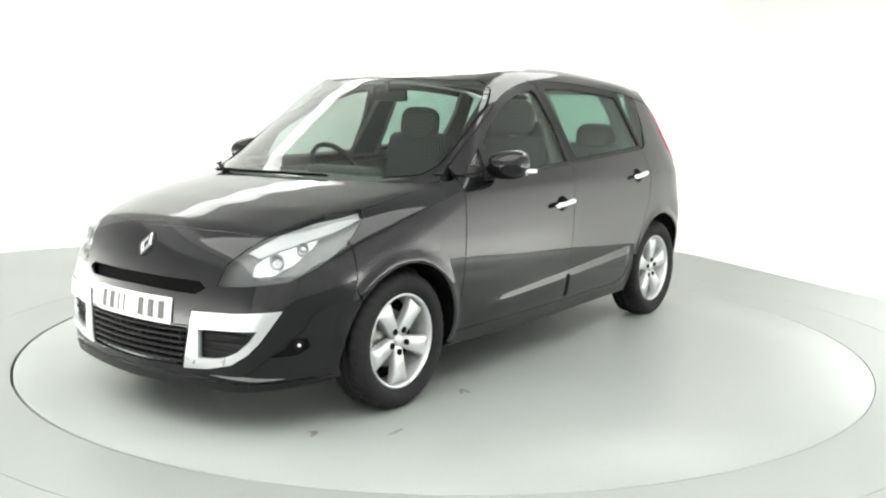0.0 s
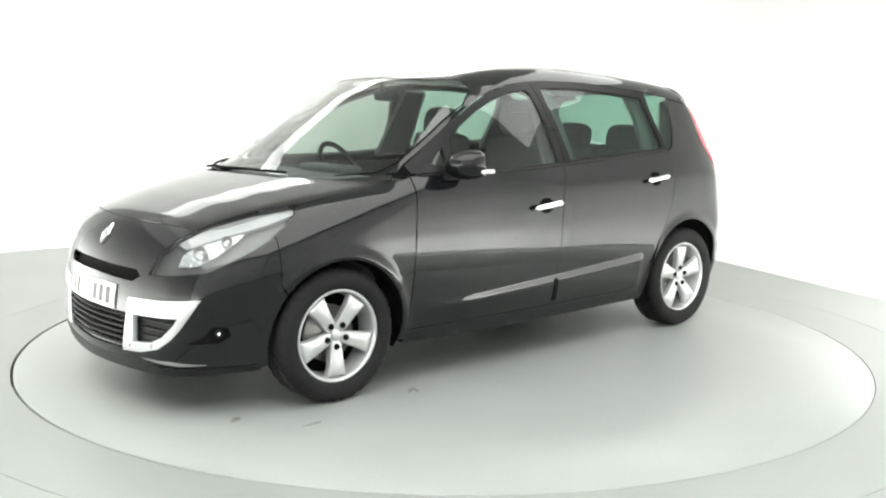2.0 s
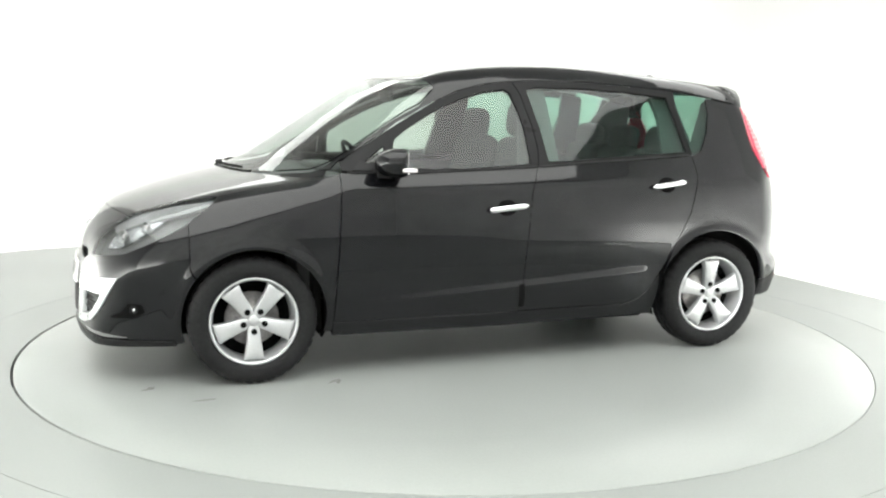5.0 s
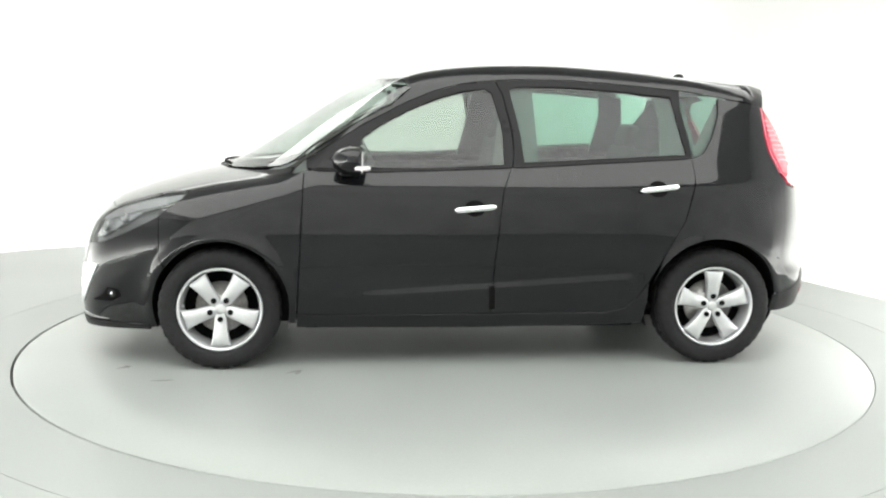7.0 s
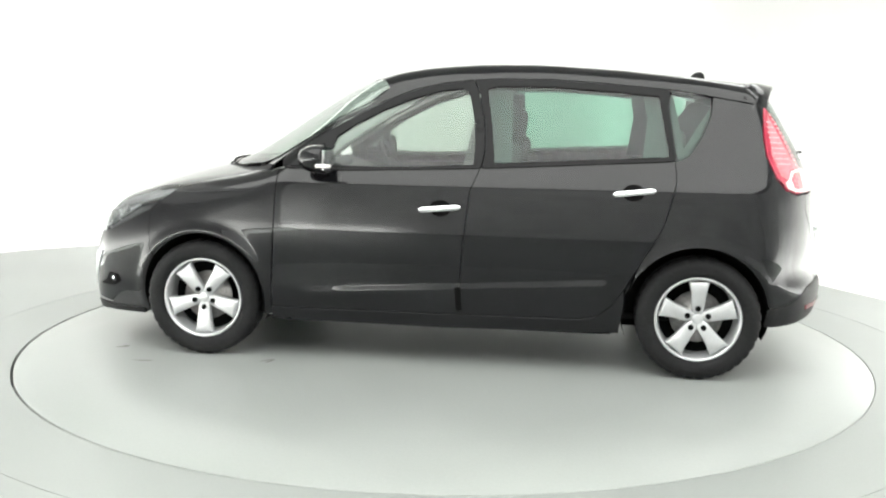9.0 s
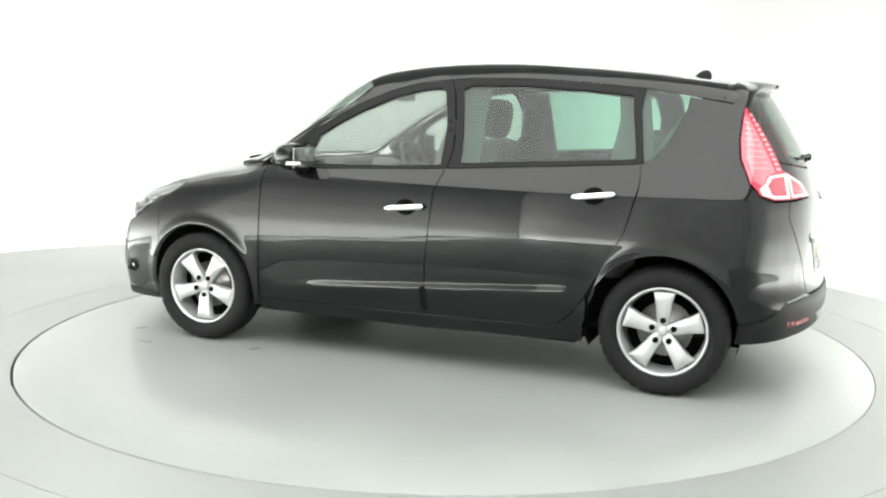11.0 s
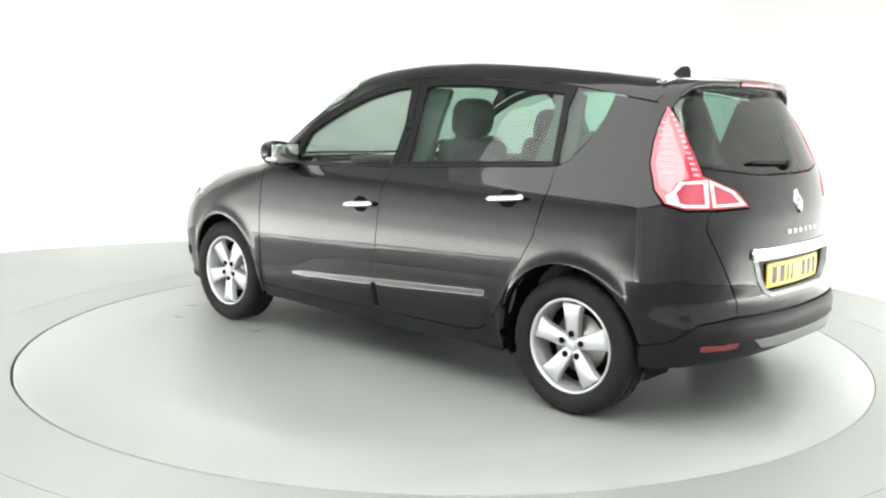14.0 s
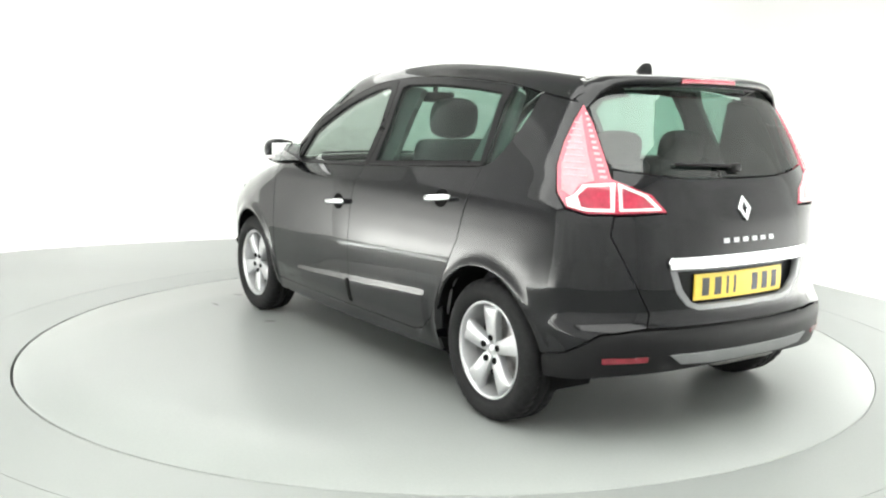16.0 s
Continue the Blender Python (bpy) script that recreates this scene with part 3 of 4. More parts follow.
# ---- wheels ----
def spoke_rim(name, start):
    """An alloy wheel with five broad flat spokes, its face towards +y."""
    bm = bmesh.new()
    prof = [(.196, -.08), (.199, .03), (.206, .050), (.2085, .078), (.213, .086), (.219, .089), (.224, .087), (.226, .080), (.223, .070)]
    turns = 60
    rows = [[bm.verts.new((r * math.cos(2 * math.pi * i / turns), h, r * math.sin(2 * math.pi * i / turns))) for r, h in prof] for i in range(turns)]
    for i in range(turns):
        for j in range(len(prof) - 1):
            bm.faces.new((rows[i][j], rows[(i + 1) % turns][j], rows[(i + 1) % turns][j + 1], rows[i][j + 1]))
    steps = [(.022, .020, .060), (.045, .030, .066), (.07, .033, .071), (.11, .037, .076), (.15, .042, .080), (.185, .050, .080), (.196, .054, .076), (.200, .055, .066)]
    for k in range(5):
        a = radians(start + 72 * k)
        u, w = Vector((math.cos(a), 0, math.sin(a))), Vector((-math.sin(a), 0, math.cos(a)))
        loops = []
        for r, half, y in steps:
            sec = [(-half, y - .040), (-half, y - .010), (-half * .93, y - .003), (-half * .82, y), (0, y - .0015), (half * .82, y), (half * .93, y - .003), (half, y - .010), (half, y - .040)]
            loops.append([bm.verts.new(u * r + w * b + Vector((0, h, 0))) for b, h in sec])
        for p, q in zip(loops, loops[1:]):
            for j in range(len(p) - 1):
                bm.faces.new((p[j], p[j + 1], q[j + 1], q[j]))
    return from_bm(name, bm, ALLOY)


def treaded(name, profile, mat, turns):
    """A tyre with cross grooves cut into its shoulders."""
    me = lathe(name, profile, mat, turns)
    for v in me.vertices:
        r = math.hypot(v.co.x, v.co.z)
        k = round(math.atan2(v.co.z, v.co.x) / (2 * math.pi / turns))
        if r > .306 and .028 < abs(v.co.y) < .093 and k % 4 == 0:
            v.co.x, v.co.z = v.co.x * .981, v.co.z * .981
    return me


TYRE = treaded("wheel", [(.216, .070), (.226, .084), (.236, .096), (.255, .103), (.275, .1045), (.295, .100), (.310, .091), (.320, .078), (.3235, .062), (.3235, .030), (.316, .028), (.316, .022), (.324, .020),
                       (.324, -.020), (.316, -.022), (.316, -.028), (.3235, -.030), (.3235, -.062), (.318, -.08), (.295, -.1), (.25, -.1), (.216, -.07)], RUBBER, 144)
DISC = lathe("brake_disc", [(.02, .012), (.07, .012), (.072, -.002), (.138, -.002), (.138, -.016), (.02, -.016)], STEEL, 40)
BARREL = lathe("hub_back", [(.01, -.05), (.19, -.06), (.197, -.03)], UNDERSIDE, 40)
CAP = lathe("centre_cap", [(.0005, .071), (.018, .070), (.025, .067), (.027, .060), (.027, .05)], ALLOY, 24)
NUT_WELL = lathe("nut_well", [(.0005, .0738), (.012, .0738), (.0135, .0745), (.0152, .0742), (.0152, .06)], UNDERSIDE, 16)
RIMS = {270: spoke_rim("rim", 270), 90: spoke_rim("rim", 90)}
for sx, start in ((1, 270), (-1, 90)):
    for sy in (1, -1):
        w = part("wheel", TYRE, car, "black rubber tyre on a silver five-spoke alloy rim")
        w.matrix_basis = pose(sx * WHEEL_X, sy * .783, .324, 0, 0, 0 if sy > 0 else 180)
        part("rim", RIMS[start], w, "silver alloy rim with five broad spokes")
        part("brake_disc", DISC, w, "grey steel brake disc")
        part("hub_back", BARREL, w)
        part("centre_cap", CAP, w)
        for k in range(5):
            a = radians(start + 72 * k)
            part("nut_well", NUT_WELL, w).location = (.056 * math.cos(a), .0, .056 * math.sin(a))

# ---- wheel housings and underside ----
def arch_liner(cx, cz, r, s):
    verts, faces = [], []
    n = 24
    for i in range(n + 1):
        a = radians(-22 + 224 * i / n)
        x, z = cx + (r + .014) * math.cos(a), max(cz + (r + .014) * math.sin(a), .21)
        y = float(on_skin("side", [(x, z)])[0][1]) - .014
        verts += [(x, s * y, z), (x, s * .56, z)]
    for i in range(n):
        faces.append((2 * i, 2 * i + 2, 2 * i + 3, 2 * i + 1))
    verts.append((cx, s * .56, .21))
    faces += [(2 * i + 1, 2 * i + 3, len(verts) - 1) for i in range(n)]
    return mesh_of("wheel_arch_liner", verts, faces, UNDERSIDE)


for s in (1, -1):
    part("wheel_arch_liner", arch_liner(*ARCH_F, s), car)
    part("wheel_arch_liner", arch_liner(*ARCH_R, s), car)
bm = bmesh.new()
add_box(bm, (0, 0, .24), (1.84, 1.62, .07), bevel=.02)
add_box(bm, (.12, 0, .26), (3.4, 1.08, .09), bevel=.03)
add_box(bm, (1.88, 0, .245), (.30, 1.30, .06), bevel=.02)
add_box(bm, (-1.78, 0, .36), (.24, 1.0, .05), bevel=.02)
part("underbody", from_bm("underbody", bm, UNDERSIDE), car, "dark underbody tray")
for sx in (1, -1):
    part("axle_beam", box_mesh("axle_beam", (sx * WHEEL_X, 0, .30), (.07, 1.42, .07), UNDERSIDE, .02), car)

# ---- cabin ----
for s in (1, -1):
    part("door_card", skin_panel("door_card", "side", [(.95, 1.04), (.95, .28), (-.90, .28), (-1.0, .55), (-1.19, .8), (-1.195, 1.10), (-.2, 1.06)], DASH, side=s, lift=-.07, depth=.01), car, "charcoal door lining")
    part("load_bay_trim", skin_panel("load_bay_trim", "tail", side_to("tail", [(-1.2, 1.06), (-1.235, 1.15), (-1.25, 1.235), (-1.33, 1.36), (-1.405, 1.475), (-1.44, 1.49), (-1.60, 1.455)]) + [(.86, 1.18), (.84, 1.0), (.70, .60), (.80, .72)] + side_to("tail", [(-1.2, .76)]), DASH, side=s, lift=-.06, depth=.01), car, "charcoal load bay lining")
    part("pillar_trim", skin_panel("pillar_trim", "side", [(-.17, 1.53), (-.09, 1.09), (-.355, 1.1), (-.34, 1.52)], DASH, side=s, lift=-.045, depth=.03), car)
    part("pillar_trim", skin_panel("pillar_trim", "side", [(-1.03, 1.53), (-1.06, 1.38), (-1.03, 1.12), (-1.27, 1.12), (-1.245, 1.24), (-1.195, 1.50)], DASH, side=s, lift=-.045, depth=.03), car)
    part("rear_pillar_filler", skin_panel("rear_pillar_filler", "tail", [(.52, 1.47), (.58, 1.53), (.75, 1.53), (.95, 1.48), (.97, 1.42), (.86, 1.34), (.70, 1.34), (.70, 1.40), (.66, 1.45)], DARK_TRIM, side=s, lift=-.008, depth=.01), car)
part("headlining", skin_panel("headlining", "top", [(.43, 0), (.40, .40), (.28, .56), (0, .575), (-.6, .575), (-1.3, .565), (-1.56, .53), (-1.62, .40), (-1.64, 0)], LINING, both=True, lift=-.045, depth=.012), car, "pale grey roof lining")

bm = bmesh.new()
prof = [(1.20, .98), (1.10, 1.02), (.95, 1.035), (.80, 1.025), (.70, .985), (.66, .90), (.72, .62), (.78, .40), (1.2, .40)]
cols = []
for y in (-.74, -.70, -.4, -.2, 0, .2, .4, .70, .74):
    k = .985 if abs(y) > .72 else 1
    cols.append([bm.verts.new((x - .18 * y * y if x > .9 else x, y, z * k)) for x, z in prof])
for p, q in zip(cols, cols[1:]):
    for i in range(len(prof)):
        bm.faces.new((p[i], p[(i + 1) % len(prof)], q[(i + 1) % len(prof)], q[i]))
for c in (cols[0], cols[-1]):
    bm.faces.new(c)
part("dashboard", from_bm("dashboard", bm, DASH), car, "grey moulded dashboard")
part("instrument_hood", box_mesh("instrument_hood", (.82, 0, 1.045), (.16, .42, .05), DASH, .02), car)


def torus(name, big, small, mat, n=40, k=10):
    return lathe(name, [(big + small * math.cos(2 * math.pi * i / k), small * math.sin(2 * math.pi * i / k)) for i in range(k + 1)], mat, n, "z")


wheel_rim = part("steering_wheel", torus("steering_wheel", .178, .015, BLACK_PLASTIC), car, "black steering wheel")
wheel_rim.matrix_basis = pose(.50, -.37, 1.01, 0, -62, 0)
bm = bmesh.new()
add_box(bm, (0, 0, -.015), (.13, .11, .04), bevel=.018)
add_box(bm, (0, .10, -.012), (.04, .16, .018), bevel=.006)
add_box(bm, (0, -.10, -.012), (.04, .16, .018), bevel=.006)
add_box(bm, (-.10, 0, -.012), (.16, .045, .018), bevel=.006)
part("steering_boss", from_bm("steering_boss", bm, BLACK_PLASTIC), wheel_rim)


def cushion(name, size, mat, bevel, m):
    bm = bmesh.new()
    add_box(bm, (0, 0, 0), size, None, bevel, 4)
    bmesh.ops.transform(bm, matrix=m, verts=bm.verts)
    return from_bm(name, bm, mat)


def headrest(size, m):
    """A padded headrest with well rounded sides."""
    bm = bmesh.new()
    bmesh.ops.create_uvsphere(bm, u_segments=24, v_segments=14, radius=1)
    for v in bm.verts:
        v.co = [math.copysign(abs(k) ** 0.62, k) * h / 2 for k, h in zip(v.co, size)]
    bmesh.ops.transform(bm, matrix=m, verts=bm.verts)
    return from_bm("headrest", bm, CLOTH)


for y, high in ((.37, 1.34), (-.37, 1.285)):
    seat = part("front_seat", cushion("front_seat", (.52, .50, .17), CLOTH, .06, pose(.02, y, .60, 0, -8, 0)), car, "charcoal cloth front seat")
    part("backrest", cushion("backrest", (.15, .48, .66), CLOTH, .06, pose(-.26, y, .90, 0, -12, 0)), seat)
    part("headrest", headrest((.12, .29, .22), pose(-.31, y, high, 0, -8, 0)), seat)
    part("seat_base", box_mesh("seat_base", (.0, y, .42), (.42, .40, .24), UNDERSIDE, .02), seat)
for y in (.46, 0, -.46):
    seat = part("rear_seat", cushion("rear_seat", (.46, .43, .16), CLOTH, .06, pose(-.88, y, .62, 0, -8, 0)), car, "charcoal cloth rear seat")
    part("backrest", cushion("backrest", (.14, .43, .60), CLOTH, .055, pose(-1.14, y, .87, 0, -14, 0)), seat)
    part("headrest", headrest((.12, .29, .19), pose(-1.215, y, 1.205, 0, -10, 0)), seat)
    part("seat_base", box_mesh("seat_base", (-.88, y, .42), (.40, .40, .26), UNDERSIDE, .02), seat)
part("cabin_floor", box_mesh("cabin_floor", (-.4, 0, .30), (2.5, 1.5, .03), UNDERSIDE, .005), car)
part("load_floor", box_mesh("load_floor", (-1.55, 0, .62), (.66, 1.10, .03), DASH, .01), car)
part("parcel_shelf", box_mesh("parcel_shelf", (-1.52, 0, 1.05), (.46, 1.16, .025), DASH, .01), car, "grey parcel shelf")
part("bulkhead", box_mesh("bulkhead", (1.02, 0, .62), (.05, 1.62, .75), UNDERSIDE, .01), car)
inner_mirror = part("interior_mirror", cushion("interior_mirror", (.03, .23, .065), BLACK_PLASTIC, .014, pose(.42, 0, 1.46, 0, 10, 0)), car)
part("mirror_stalk", box_mesh("mirror_stalk", (.455, 0, 1.51), (.02, .03, .06), BLACK_PLASTIC, .005), inner_mirror)


# ---- strips laid on the skin ----
def on(kind, u, v, lift=0.0):
    p = on_skin(kind, [(u, v)])
    return Vector(p[0] + skin_normal(p)[0] * lift), Vector(skin_normal(p)[0])


def skin_tube(name, kind, pts, radius, mat, lift, flat=1.0, n=10, side=1, taper=True):
    """A rounded rod that follows the skin."""
    line = []
    for p, q in zip(pts, pts[1:]):
        m = max(1, int(math.dist(p, q) / .012))
        line += [(p[0] + (q[0] - p[0]) * i / m, p[1] + (q[1] - p[1]) * i / m) for i in range(m)]
    line = np.array(line + [pts[-1]], float)
    P = on_skin(kind, line)
    N = skin_normal(P)
    P = P + N * lift
    T = np.gradient(P, axis=0)
    T /= np.maximum(np.linalg.norm(T, axis=1, keepdims=True), 1e-9)
    S = np.cross(T, N)
    verts, faces = [], []
    m = len(P)
    for i in range(m):
        e = min(i, m - 1 - i) / 2.0
        k = math.sqrt(max(0.05, 1 - (1 - min(e, 1)) ** 2)) if taper else 1
        for j in range(n):
            a = 2 * math.pi * j / n
            verts.append((P[i] + (S[i] * math.cos(a) + N[i] * math.sin(a) * flat) * radius * k) * (1, side, 1))
    for i in range(m - 1):
        for j in range(n):
            f = (i * n + j, i * n + (j + 1) % n, (i + 1) * n + (j + 1) % n, (i + 1) * n + j)
            faces.append(f if side > 0 else f[::-1])
    faces += [tuple(range(n)), tuple(range(m * n - 1, (m - 1) * n - 1, -1))]
    return mesh_of(name, verts, faces, mat)


def ellipse(cu, cv, a, b, n=20):
    return [(cu + a * math.cos(2 * math.pi * i / n), cv + b * math.sin(2 * math.pi * i / n)) for i in range(n)]


doors = {(o.name.split(".")[0], 1 if o.data.vertices[0].co.y > 0 else -1): o for o in car.children if o.name.startswith(("front_door", "rear_door"))}
for s in (1, -1):
    for nm, ends in (("front_door", [(.120, .862), (.01, .872), (-.100, .882)]), ("rear_door", [(-.885, .968), (-.99, .978), (-1.100, .989)])):
        d = doors[(nm, s)]
        # flat black ellipse on the skin: the shade of the handle recess
        part("handle_cup_shade", skin_panel("handle_cup_shade", "side", ellipse(ends[1][0], ends[1][1] + .002, .058, .044), UNDERSIDE, side=s, lift=.0015, depth=.001, step=.012, edge=.01), d, "handle recess shade as a flat black patch")
        part("door_handle", skin_tube("door_handle", "side", ends, .0155, CHROME, .027, .55, side=s), d, "chrome pull handle")
    part("belt_strip", skin_tube("belt_strip", "side", belt((.86, .526, .2, -.19)), .006, BLACK_PLASTIC, .003, .7, side=s), doors[("front_door", s)])
    part("belt_strip", skin_tube("belt_strip", "side", belt((-.205, -.6, -.9, -1.19)), .006, BLACK_PLASTIC, .003, .7, side=s), doors[("rear_door", s)])

    # black panel laid over the doors as the shade in the ledge gap
    part("ledge_gap_shade", skin_panel("ledge_gap_shade", "side", [(-.072, .455), (-.106, .455), (-.112, .325), (-.080, .325)], UNDERSIDE, side=s, lift=.004, depth=.006, step=.02), doors[("front_door", s)], "shade of the gap between the door ledges, as a dark panel")
    # side mirror
    bm = bmesh.new()
    bmesh.ops.create_uvsphere(bm, u_segments=28, v_segments=18, radius=1)
    for v in bm.verts:
        x, y, z = (math.copysign(abs(k) ** 0.84, k) for k in v.co)
        front = max(x, 0)
        v.co = (x * (.085 + .03 * front) if x > 0 else max(x, -.45) * .10, y * .112, z * (.074 + .006 * y))
        v.co.z += .012 * y
    bmesh.ops.transform(bm, matrix=Matrix.Translation((.645, s * .972, 1.118)) @ Matrix.Rotation(radians(-8 * s), 4, "Z"), verts=bm.verts)
    if s < 0:
        bmesh.ops.reverse_faces(bm, faces=bm.faces)
    mirror = part("door_mirror", from_bm("door_mirror", bm, PAINT), car, "black door mirror with white side repeater")
    part("mirror_glass", cushion("mirror_glass", (.006, .175, .105), MIRROR, .0025, pose(.597, s * .972, 1.118, 0, 0, -8 * s)), mirror, "silvered mirror glass")
    part("mirror_foot", cushion("mirror_foot", (.10, .13, .045), BLACK_PLASTIC, .015, pose(.67, s * .885, 1.062, 18 * s, 0, 0)), mirror)
    part("mirror_sail", skin_panel("mirror_sail", "side", [(.845, 1.072), (.80, 1.12), (.68, 1.10), (.66, 1.068)], BLACK_PLASTIC, side=s, lift=.008, depth=.012), mirror)
    part("repeater_lamp", cushion("repeater_lamp", (.075, .05, .02), WHITE_LENS, .008, pose(.605, s * 1.068, 1.090, 0, 0, -20 * s)), mirror, "white side repeater lens")

# ---- front lamps and grille ----
lamp_poly = LAMP_LOW + LAMP_TOP[1:]
strip_poly = [(.55, .787), (.615, .828), (.677, .862), (.834, .905), (1.05, .936), (1.055, .912), (.92, .868), (.80, .838), (.68, .80), (.60, .765)]
for s in (1, -1):
    hl = part("headlight", skin_panel("headlight", "nose", lamp_poly, LENS, side=s, gap=.003, lift=.001, depth=.006), car, "clear headlight with silver reflectors")
    part("lamp_housing", skin_panel("lamp_housing", "nose", lamp_poly, INNER_GREY, side=s, gap=-.004, lift=-.045, depth=-.04), hl, "grey lamp housing")
    part("lamp_strip", skin_panel("lamp_strip", "nose", strip_poly, INNER_SILVER, side=s, lift=-.014, depth=.02), hl, "silver upper bezel")
    for u, v, r in ((.675, .758, .030), (.775, .806, .024)):
        p, n = on("nose", u, v, -.016)
        bowl = part("reflector_bowl", lathe("reflector_bowl", [(.001, -.02), (r * .45, -.016), (r * .8, 0), (r, .016), (r * 1.1, .018), (r * 1.12, .008)], INNER_SILVER, 28), hl, "bright reflector bowl")
        q = Vector((n.x * .7 + .3, n.y * s * .7, n.z * .3)).normalized().to_track_quat("Y", "Z")
        bowl.matrix_basis = Matrix.LocRotScale((p.x, p.y * s, p.z), q, None)
        bulb = part("lamp_bulb", lathe("lamp_bulb", [(.0005, .012), (.008, .010), (.011, 0), (.011, -.015)], WHITE_LENS, 16), hl)
        bulb.matrix_basis = bowl.matrix_basis.copy()
    part("faceted_reflector", skin_panel("faceted_reflector", "nose", [(.575, .690), (.585, .742), (.64, .790), (.74, .822), (.84, .842), (.80, .795), (.74, .745), (.66, .700)], FACETS, side=s, lift=-.022, depth=.02), hl, "bright faceted reflector")
    out, inn = (surround_out, surround_in)
    sp = part("bumper_surround", skin_panel("bumper_surround", "nose", out, SATIN, [inn], side=s, lift=.008, depth=.03, gap=0), front_bumper, "satin silver intake surround")
    part("intake_back", skin_panel("intake_back", "nose", inn, BLACK_PLASTIC, side=s, gap=-.01, lift=-.03, depth=0), sp)
    for z in (.37, .405, .44):
        part("intake_bar", skin_tube("intake_bar", "nose", [(.385, z), (.47, z), (.53 + (z - .37) * .7, z)], .005, BLACK_PLASTIC, -.012, 1, side=s), sp)
    part("fog_recess", skin_panel("fog_recess", "nose", [(.64, .352), (.70, .385), (.735, .432), (.79, .425), (.80, .385), (.75, .352)], UNDERSIDE, side=s, lift=.0015, depth=.001, step=.015), front_bumper)
    p, n = on("nose", .755, .398, .004)
    fog = part("fog_lamp", lathe("fog_lamp", [(.0005, .002), (.012, .004), (.016, .003), (.018, .006), (.021, .003), (.021, -.02)], DARK_TRIM, 28), front_bumper, "round dark fog lamp with a bright centre")
    fog.matrix_basis = Matrix.LocRotScale((p.x, p.y * s, p.z), Vector((n.x, n.y * s, n.z)).to_track_quat("Y", "Z"), None)
    part("fog_lens", lathe("fog_lens", [(.0005, .0085), (.005, .0075), (.009, .004), (.0095, .001)], CHROME, 18), fog, "bright fog lamp lens")
    part("lip_blade", skin_panel("lip_blade", "nose", [(.42, .262), (.56, .268), (.70, .250), (.60, .245)], INNER_SILVER, side=s, lift=.004, depth=.004, step=.015), front_bumper)

part("grille_back", skin_panel("grille_back", "nose", [(-.33, .46), (.33, .46), (.30, .275), (-.30, .275)], UNDERSIDE, lift=-.045, depth=0), front_bumper)
for i in range(6):
    z = .437 - i * .027
    h = .306 - i * .004
    part("grille_bar", skin_tube("grille_bar", "nose", [(-h, z), (0, z - .004), (h, z)], .0065, BLACK_PLASTIC, -.008, 1.3, taper=False), front_bumper)
for i in range(-6, 7):
    part("grille_rib", skin_tube("grille_rib", "nose", [(i * .045, .447), (i * .045 * .96, .283)], .003, BLACK_PLASTIC, -.016, 1, taper=False), front_bumper)
part("slot_back", skin_panel("slot_back", "nose", [(-.40, .66), (.40, .66), (.36, .595), (-.36, .595)], UNDERSIDE, lift=-.03, depth=0), front_bumper)
part("bumper_lip", skin_panel("bumper_lip", "nose", [(0, .236), (.3, .238), (.6, .236), (.90, .232), (.90, .205), (.55, .196), (0, .186)], BLACK_PLASTIC, both=True, lift=.006, depth=.02), front_bumper, "black plastic lower lip")


def badge(kind, u, v, parent, w, h):
    """A plain diamond ring."""
    out = [(u - w, v), (u, v + h), (u + w, v), (u, v - h)]
    inn = [(u - w * .52, v), (u, v + h * .62), (u + w * .52, v), (u, v - h * .62)]
    part("badge", skin_panel("badge", kind, out, CHROME, [inn], gap=0, lift=.010, depth=.01, step=.01, edge=.01), parent, "plain chrome diamond badge")


part("badge_base", skin_panel("badge_base", "nose", ellipse(0, .772, .046, .052), DARK_TRIM, lift=.002, depth=.002, step=.012, edge=.01), front_bumper)
badge("nose", 0, .772, front_bumper, .033, .044)
badge("tail", 0, .992, gate, .038, .052)


def number_plate(kind, z0, z1, half, mat, parent, label, raised):
    pl = part("number_plate", skin_panel("number_plate", kind, [(-half, z0), (half, z0), (half, z1), (-half, z1)], mat, lift=raised, depth=.008, gap=0), parent, label)
    widths = [.028, .028, .010, .010, None, .028, .028, .028]
    total = sum(.03 if w is None else w for w in widths) + .022 * 7
    k = half * 2 * .86 / total
    u = half * .86
    if kind == "nose":
        u = -u
    for w in widths:
        step = (.03 if w is None else w) * k
        a, b = (u, u + step) if kind == "nose" else (u - step, u)
        if w is not None:
            part("plate_bar", skin_panel("plate_bar", kind, [(a, z0 + .018), (b, z0 + .018), (b, z1 - .018), (a, z1 - .018)], INK, lift=raised + .0015, depth=.001, gap=0), pl)
        u = (u + step + .022 * k) if kind == "nose" else (u - step - .022 * k)


number_plate("nose", .458, .570, .238, PLATE_WHITE, front_bumper, "white front plate with plain dark bars", .010)
number_plate("tail", .612, .727, .268, PLATE_YELLOW, gate, "yellow rear plate with plain dark bars", -.022)

# ---- rear ----
part("tailgate_strip", skin_panel("tailgate_strip", "tail", [(-.405, .757), (.405, .757), (.41, .785), (.40, .806), (-.40, .806), (-.41, .785)], CHROME, lift=.018, depth=.02), gate, "broad chrome strip")
recess_in = [(.372, .748), (.345, .67), (.30, .615), (.25, .598), (-.25, .598), (-.30, .615), (-.345, .67), (-.372, .748)]
part("plate_recess", skin_panel("plate_recess", "tail", recess_out, DARK_TRIM, gap=-.004, lift=-.035, depth=-.03), gate)
